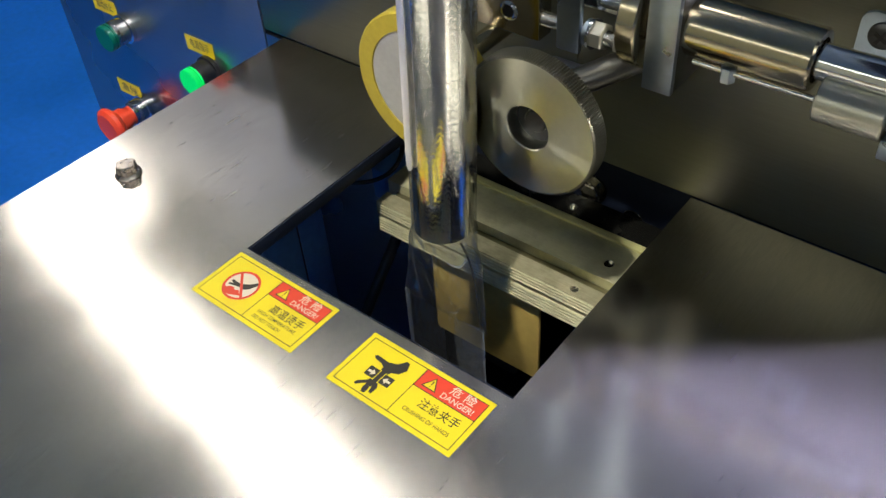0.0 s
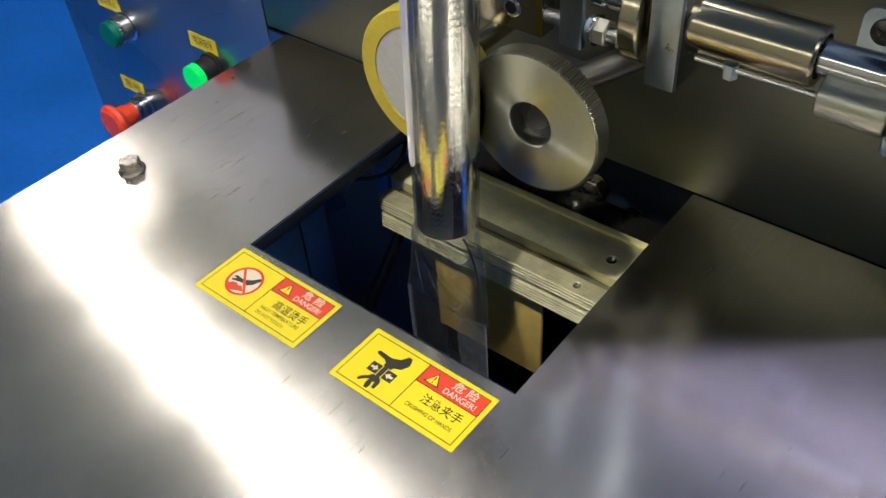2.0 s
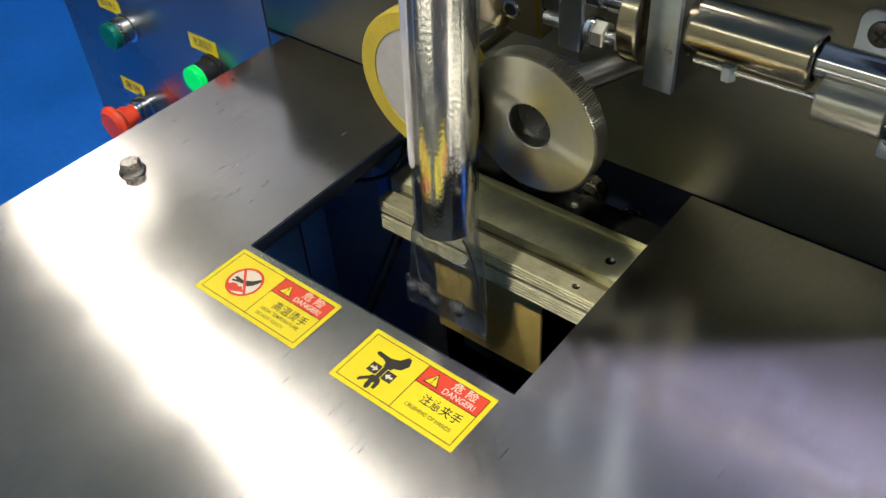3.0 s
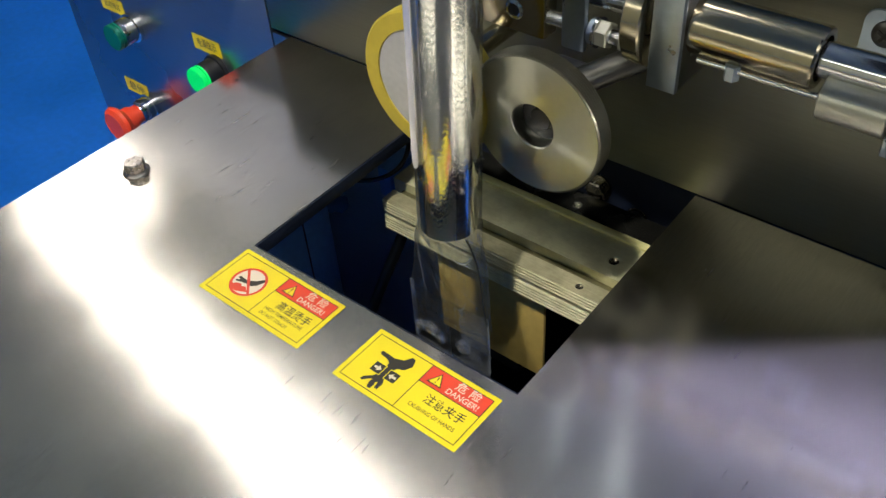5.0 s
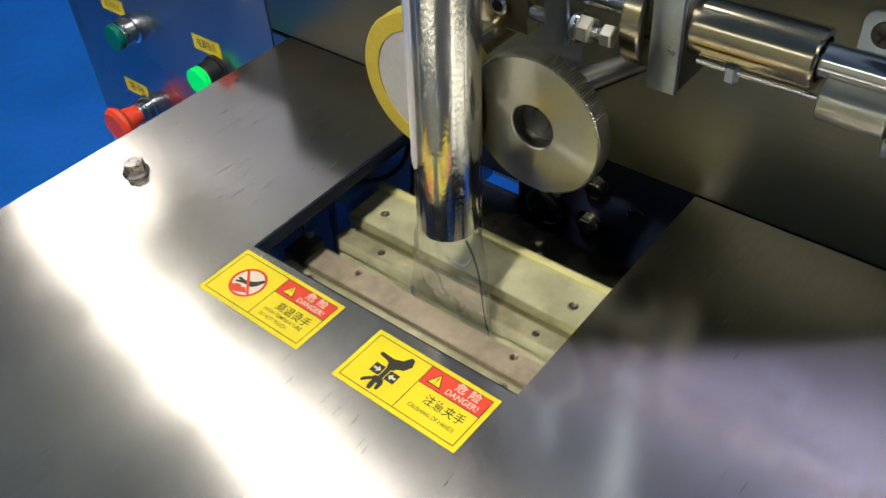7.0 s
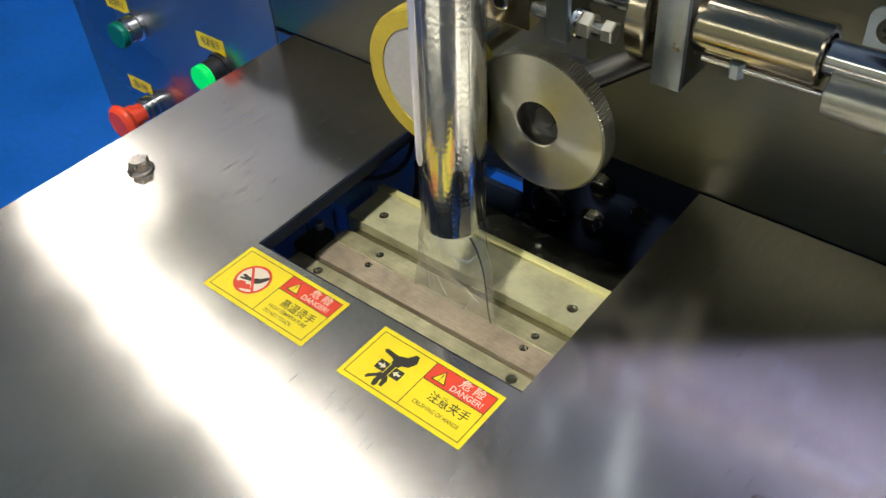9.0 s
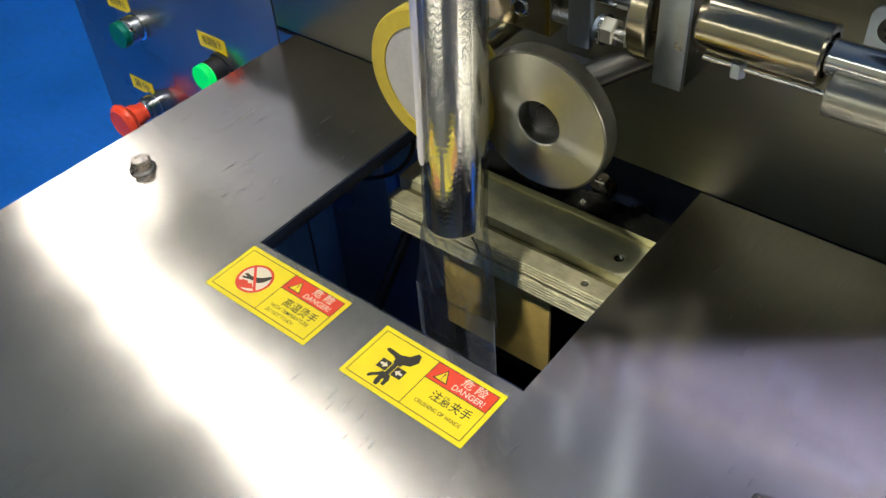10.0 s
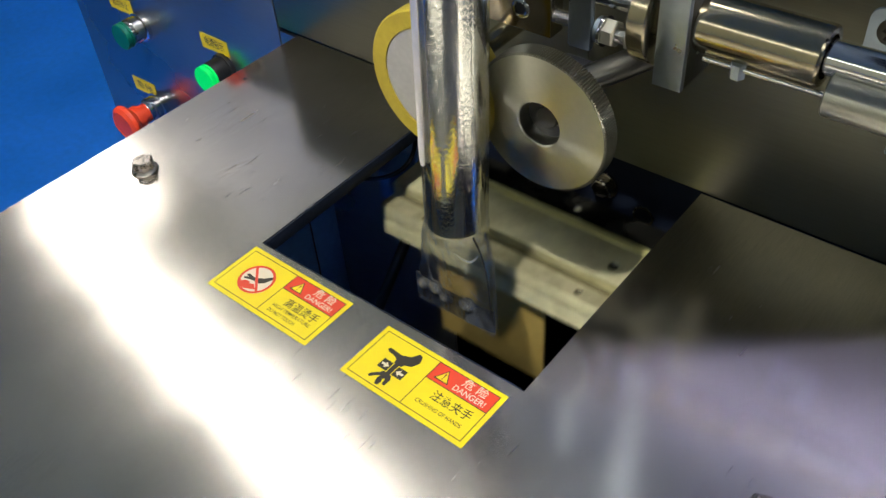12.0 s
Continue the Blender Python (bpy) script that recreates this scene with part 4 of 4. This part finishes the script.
def build_bag():
    """The hanging bag: short flat bands that slide out of each other, the lowest closed by a seal."""
    t = thing("film_bag", "clear plastic film bag hanging between the open jaws", "bag", pose(TX, SEAM, JZ))
    bands = []
    for k in range(BANDS):
        seg = 28
        b = bmesh.new()
        rows = []
        for z in (0.0, -BAND_H * 0.35, -BAND_H * 0.7, -BAND_H - 0.0006):
            d = 0.0024 + 0.0012 * noise.noise(Vector((k, z * 60, 0)))
            if k == BANDS - 1:
                d *= max(0.15, 1 + z / BAND_H * 0.8)
            row = []
            for i in range(seg + 1):
                u = 2 * i / seg - 1
                fold = 0.0005 * noise.noise(Vector((u * 5, z * 70, k * 1.3)))
                row.append(b.verts.new((FLAT * 0.945 * math.sin(u * math.pi / 2), -d * math.cos(u * math.pi / 2) + fold - 0.00015 * k, z)))
            rows.append(row)
        for p, q in zip(rows, rows[1:]):
            for i in range(seg):
                b.faces.new((p[i], p[i + 1], q[i + 1], q[i]))
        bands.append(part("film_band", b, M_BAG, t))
        # the two creased edges of the flat film, their bluish sheen put into the haze
        for side in (-1, 1):
            e = bmesh.new()
            last = None
            for i in range(9):
                z = -(BAND_H + 0.0006) * i / 8
                w = (0.0028 if side < 0 else 0.0015) + 0.0008 * noise.noise(Vector((k * 3 + side, z * 80, 2)))
                x = side * (FLAT * 0.945 + 0.0001)
                trio = [e.verts.new((x - side * w, -0.0009, z)), e.verts.new((x + side * 0.0002, -0.0003, z)), e.verts.new((x - side * w, 0.0004, z))]
                if last:
                    e.faces.new((last[0], last[1], trio[1], trio[0]))
                    e.faces.new((last[1], last[2], trio[2], trio[1]))
                last = trio
            part("crease", e, M_FOLD, bands[-1], "creased film edge with a painted bluish sheen")
        # the overlapped half of the film, folded over the face
        e = bmesh.new()
        last = None
        for i in range(9):
            z = -(BAND_H + 0.0006) * i / 8
            x0 = 0.0110 + 0.0010 * math.sin((z - BAND_H * k) * 90)
            pair = [e.verts.new((x, -0.0034 * math.cos(x / FLAT * 1.5) - 0.0004, z)) for x in (x0, (x0 + FLAT * 0.91) / 2, FLAT * 0.91)]
            if last:
                for m in (0, 1):
                    e.faces.new((last[m], last[m + 1], pair[m + 1], pair[m]))
            last = pair
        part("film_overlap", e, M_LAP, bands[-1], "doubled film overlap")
    seal = bmesh.new()
    rows = []
    for k in range(9):
        rows.append([seal.verts.new((x * FLAT * 0.940, -0.0004 + (0.0003 if k % 2 else 0), -BAND_H - 0.0004 - 0.0006 * k)) for x in (-1, -0.5, 0, 0.5, 1)])
    for p, q in zip(rows, rows[1:]):
        for i in range(4):
            seal.faces.new((p[i], p[i + 1], q[i + 1], q[i]))
    part("ribbed_seal", seal, M_SEAL, bands[-1], "ribbed seal strip")
    return t, bands


bag, bands = build_bag()


def build_pellet(x, dz, r):
    b = bmesh.new()
    bmesh.ops.create_icosphere(b, subdivisions=2, radius=r)
    for v in b.verts:
        v.co *= 1 + 0.25 * noise.noise(v.co * 400 + Vector((x * 1000, 0, 0)))
        v.co.y *= 0.6
    o = part("clear_pellet", b, M_GLASS)
    return tagged(o, "small clear glassy pellet lying in the film bag", "pellet", "pellets in the bag")


PELLETS = [(-0.0245, 0.0085, 0.0042), (-0.0140, 0.0102, 0.0056), (-0.0070, 0.0062, 0.0040), (0.0115, 0.0086, 0.0058)]
pellets = [build_pellet(*p) for p in PELLETS]


# ---- stickers and small fittings on the table ----
SW, SH = 0.080, 0.0377


def bm_ring(r0, r1, z, seg=48):
    b = bmesh.new()
    p = [b.verts.new((r0 * math.cos(2 * math.pi * i / seg), r0 * math.sin(2 * math.pi * i / seg), z)) for i in range(seg)]
    q = [b.verts.new((r1 * math.cos(2 * math.pi * i / seg), r1 * math.sin(2 * math.pi * i / seg), z)) for i in range(seg)]
    for i in range(seg):
        j = (i + 1) % seg
        b.faces.new((p[i], p[j], q[j], q[i]))
    return b


def flat(pts, z, bm=None):
    b = bm or bmesh.new()
    b.faces.new([b.verts.new((x, y, z)) for x, y in pts])
    return b


def rect(x0, x1, y0, y1, z, bm=None):
    return flat([(x0, y0), (x1, y0), (x1, y1), (x0, y1)], z, bm)


def sticker(x, y, ang, words, english, picture):
    """A warning sticker; its origin is the corner at the far left end, x runs along its length."""
    t = thing("warning_sticker", "yellow danger sticker, red heading, " + picture, "sticker", pose(x, y, 0.0001, 0, 0, ang), "warning stickers")
    part("backing", plate([(0, -SH), (SW, -SH), (SW, 0), (0, 0)], 0, 0.0002), M_YELLOW, t)
    z = 0.00026
    m, w = 0.0026, 0.0005
    b = rect(m, SW - m, -m - w, -m, z)
    rect(m, SW - m, -SH + m, -SH + m + w, z, b)
    rect(m, m + w, -SH + m, -m, z, b)
    rect(SW - m - w, SW - m, -SH + m, -m, z, b)
    xm = 0.0385
    rect(xm, xm + w, -SH + m, -m, z, b)
    yr = -m - 0.0118
    rect(xm, SW - m, yr - w, yr, z, b)
    part("border", b, M_INK, t)
    part("heading", rect(xm + w, SW - m - w, yr, -m - w, z), M_RED, t, "red heading field")
    z2 = 0.00032
    # warning triangle
    cx, cy, s = xm + 0.0080, -m - 0.0066, 0.0046
    part("triangle", flat([(cx - s, cy - s * 0.75), (cx + s, cy - s * 0.75), (cx, cy + s)], z2), M_INK, t)
    part("triangle_field", flat([(cx - s * 0.78, cy - s * 0.62), (cx + s * 0.78, cy - s * 0.62), (cx, cy + s * 0.78)], z2 + 0.00005), M_YELLOW, t)
    b = flat([(cx - 0.0004, cy + s * 0.4), (cx - 0.0002, cy - s * 0.2), (cx + 0.0002, cy - s * 0.2), (cx + 0.0004, cy + s * 0.4)], z2 + 0.0001)
    rect(cx - 0.0003, cx + 0.0003, cy - s * 0.5, cy - s * 0.33, z2 + 0.0001, b)
    part("exclamation_mark", b, M_INK, t)
    lettering("lettering", "\u5371 \u9669", 0.0062, M_WHITE, t, xm + 0.0255, -m - 0.0036, z2, 0.0150)
    lettering("lettering", "DANGER!", 0.0049, M_WHITE, t, xm + 0.0255, -m - 0.0090, z2, 0.0195)
    lettering("lettering", words, 0.0068, M_INK, t, xm + 0.0222, -0.0215, z2, 0.0245)
    for k, line in enumerate(english):
        lettering("lettering", line, 0.0034, M_INK, t, xm + 0.0195 - (0.0040 if len(english) > 1 and k else 0.0), -0.0268 - 0.0040 * k if len(english) > 1 else -0.0285, z2, 0.0285 if k == 0 else 0.0205)
    if len(english) > 1:
        c = (0.0215, -0.0190)
        disc = bm_ring(0.0, 0.0112, z)
        disc.transform(Matrix.Translation((*c, 0)))
        part("sign_field", disc, M_WHITE, t)
        def shape(pts, mtl, nm):
            part(nm, flat([(px / 1000, py / 1000) for px, py in pts], z2), mtl, t)
        shape([(28.5, -11.8), (30.0, -12.8), (27.5, -18.4), (25.2, -20.6), (21.6, -20.6), (18.4, -21.2), (14.4, -22.4), (13.6, -21.2), (16.2, -20.2), (13.4, -19.4), (14.6, -18.0), (17.9, -18.4), (20.4, -18.2), (24.7, -15.9)], M_INK, "pictogram")
        shape([(12.6, -23.9), (14.8, -24.6), (16.2, -23.0), (19.3, -22.3), (20.6, -23.6), (23.0, -22.4), (25.0, -24.0), (27.0, -25.0), (24.0, -26.4), (20.0, -28.3), (16.0, -27.6)], M_RED, "flame")
        ring = bm_ring(0.0096, 0.0112, z2 + 0.00004)
        ca, sa = math.cos(radians(-45)), math.sin(radians(-45))
        L, h = 0.0098, 0.0008
        flat([(-L * ca + h * sa, -L * sa - h * ca), (L * ca + h * sa, L * sa - h * ca), (L * ca - h * sa, L * sa + h * ca), (-L * ca - h * sa, -L * sa + h * ca)], z2 + 0.00006, ring)
        ring.transform(Matrix.Translation((*c, 0)))
        part("prohibition_ring", ring, M_RED, t)
    else:
        c = (0.0205, -0.0188)
        def shape(pts, mtl, dz, nm="pictogram"):
            part(nm, flat([(c[0] + px, c[1] + py) for px, py in pts], z2 + dz), mtl, t)
        def mm(pts):
            return [(a / 1000, b / 1000) for a, b in pts]
        arm = [(10.8, -12.2), (11.8, -10.9), (19.6, -11.4), (24.4, -9.6), (27.0, -5.5), (29.3, -5.9), (31.0, -10.2), (28.8, -14.5), (25.3, -15.9), (24.4, -18.0), (25.0, -22.5), (24.3, -25.0)]
        tips = [(25.8, -27.5), (25.6, -31.9), (23.7, -31.7), (23.0, -28.2), (22.0, -28.9), (22.6, -31.2), (22.3, -33.5), (20.3, -33.7), (19.2, -30.7), (19.4, -28.0), (17.6, -29.3), (15.1, -32.0), (13.8, -31.3), (14.4, -29.4), (17.9, -26.4), (19.6, -23.4), (19.6, -18.3), (19.3, -15.3), (17.0, -14.1), (12.1, -13.4)]
        shape(mm([(px - 20.5, py + 18.8) for px, py in arm + tips]), M_INK, 0)
        for sx, sy in ((-3.7, -2.3), (6.3, -2.6)):
            d = 1 if sx < 0 else -1
            shape(mm([(sx - 3.6, sy - 3.6), (sx + 3.6, sy - 3.6), (sx + 3.6, sy + 3.6), (sx - 3.6, sy + 3.6)]), M_YELLOW, 0.00006, "press_block_edge")
            shape(mm([(sx - 3.15, sy - 3.15), (sx + 3.15, sy - 3.15), (sx + 3.15, sy + 3.15), (sx - 3.15, sy + 3.15)]), M_INK, 0.00008, "press_block")
            shape(mm([(sx - 2.3 * d, sy - 0.7), (sx, sy - 0.7), (sx, sy - 2.0), (sx + 2.4 * d, sy), (sx, sy + 2.0), (sx, sy + 0.7), (sx - 2.3 * d, sy + 0.7)]), M_WHITE, 0.0001, "arrow")
    return t


sticker(0.0, 0.0, -0.9, "\u6ce8\u610f\u5939\u624b", ["CRUSHING OF HANDS"], "crushed hand picture")
sticker(-0.1067, 0.0020, -0.75, "\u9ad8\u6e29\u70eb\u624b", ["HIGH TEMPERATURE", "DO NOT TOUCH"], "crossed out hand picture")


M_BOLT = mat("bright_bolt", (0.36, 0.32, 0.29), 0.26, 1, 0.06, 300, bump=0.00003, mottle=0.12, mscale=120, rvar=0.08)
# Flange steel slightly lighter than the bolt head.
M_FLANGE = mat("dull_flange_steel", (0.42, 0.39, 0.36), 0.3, 1, 0.1, 300, bump=0.00003, mottle=0.2, mscale=120, rvar=0.08)
BOLT2 = (0.2050, 0.0095)


def build_bolt(x, y, m=1.0):
    t = thing("hex_bolt", "steel flange bolt screwed into the table", "bolt", pose(x, y, 0, 0, 0, 20))
    part("flange", lathe([(0, 0.0001), (0.0088, 0.0001), (0.0090, 0.0008), (0.0086, 0.0014), (0.0068, 0.0022), (0, 0.0024)], 40), M_FLANGE, t, "dull steel flange")
    part("head", hexhead(0.0125, 0.0020, 0.0085), M_BOLT, t)
    return t


build_bolt(-0.2253, 0.0112)
build_bolt(BOLT2[0], BOLT2[1])


def panel_label(x, z, w, h, words, tilt=0.0):
    t = thing("label_sticker", "small yellow label with black writing on the panel", "label", pose(x, BACK - 0.0003, z, 90, 0, 0), "panel labels")
    part("backing", plate([(-w / 2, -h / 2), (w / 2, -h / 2), (w / 2, h / 2), (-w / 2, h / 2)], 0, 0.0002), M_YDIM, t)
    lettering("lettering", words, h * 0.62, M_INK, t, 0, 0, 0.00026, w * 0.68)


LABELS = [(-0.382, -0.0455, 0.037, 0.0155, "\u7535\u6e90\u6307\u793a"), (-0.525, -0.1400, 0.037, 0.0160, "\u6025\u505c"), (-0.520, -0.0450, 0.036, 0.0155, "\u542f\u52a8\u505c\u6b62")]
for row in LABELS:
    panel_label(*row)


# ---- what moves ----
def motions():
    closing = [0.27, 2.07, 3.90, 6.87, 8.77, 11.13]
    opening = [1.03, 2.83, 4.63, 7.67, 9.515, 11.885]
    T_CLOSE, T_OPEN = 0.17, 0.17
    BACK_OFF, FRONT_OFF = 0.0530, -0.0560
    rear, front, slide = [], [], []

    def add(t, s):
        rear.append((t, pose(0, SEAM + BACK_OFF * s, JZ)))
        front.append((t, pose(0, SEAM + FRONT_OFF * s, JZ)))
    add(0.0, 1)
    slide.append((0.0, pose(0, 0, 0)))
    for c, o in zip(closing, opening):
        add(c, 1)
        slide.append((c + 0.04, pose(0, 0, 0)))
        slide.append((c + T_CLOSE, pose(-0.0125, 0, 0)))
        slide.append((o - 0.02, pose(-0.0125, 0, 0)))
        slide.append((o + 0.07, pose(0, 0, 0)))
        add(c + T_CLOSE, 0)
        add(o, 0)
        if o + T_OPEN < 12.0:
            add(o + T_OPEN, 1)
    add(12.0, 0.85)
    slide.append((12.0, pose(0, 0, 0)))
    walk(jaw_rear, rear)
    walk(jaw_front, front)
    walk(sealer, slide)

    # the wheels turn while the film is drawn down, and the bag slides out with it
    drop = BAND_H
    turn = math.degrees(BANDS * BAND_H / RR) / 2
    r_rows = [(0.0, 0.0)]
    ang = 0.0
    for o, c in zip(opening, closing[1:] + [13.0]):
        p0, p1 = o + 0.27, o + 0.55
        if p1 > 12.0:
            break
        pm = (p0 + p1) / 2
        r_rows += [(p0, ang), (pm, ang + turn), (p1, ang + 2 * turn)]
        ang += 2 * turn
    r_rows.append((12.0, ang))
    walk(wheel_r, [(t, pose(WR[0], 0.095, WR[1], 0, a, 0)) for t, a in r_rows])
    walk(wheel_l, [(t, pose(WL[0], 0.095, WL[1], 0, -a * RR / RL, 0)) for t, a in r_rows])
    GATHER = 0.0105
    # while the shut jaws hide them, the bands are moved back up for reuse
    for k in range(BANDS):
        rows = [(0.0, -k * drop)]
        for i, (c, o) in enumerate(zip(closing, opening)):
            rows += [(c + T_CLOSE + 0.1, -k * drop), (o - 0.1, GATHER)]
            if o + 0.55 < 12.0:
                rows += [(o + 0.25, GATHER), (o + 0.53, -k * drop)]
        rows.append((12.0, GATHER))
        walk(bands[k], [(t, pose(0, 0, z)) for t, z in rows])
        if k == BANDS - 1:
            # the same pellets are moved up through the jaws, hidden until they part
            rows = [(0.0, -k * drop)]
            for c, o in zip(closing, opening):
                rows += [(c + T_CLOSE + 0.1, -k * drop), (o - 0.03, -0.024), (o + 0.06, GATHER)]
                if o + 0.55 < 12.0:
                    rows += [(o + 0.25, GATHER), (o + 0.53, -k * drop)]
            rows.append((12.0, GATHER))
            # set forward through the film's face so the camera sees them
            for (px, dz, r), ob in zip(PELLETS, pellets):
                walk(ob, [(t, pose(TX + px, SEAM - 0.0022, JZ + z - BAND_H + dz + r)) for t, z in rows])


motions()
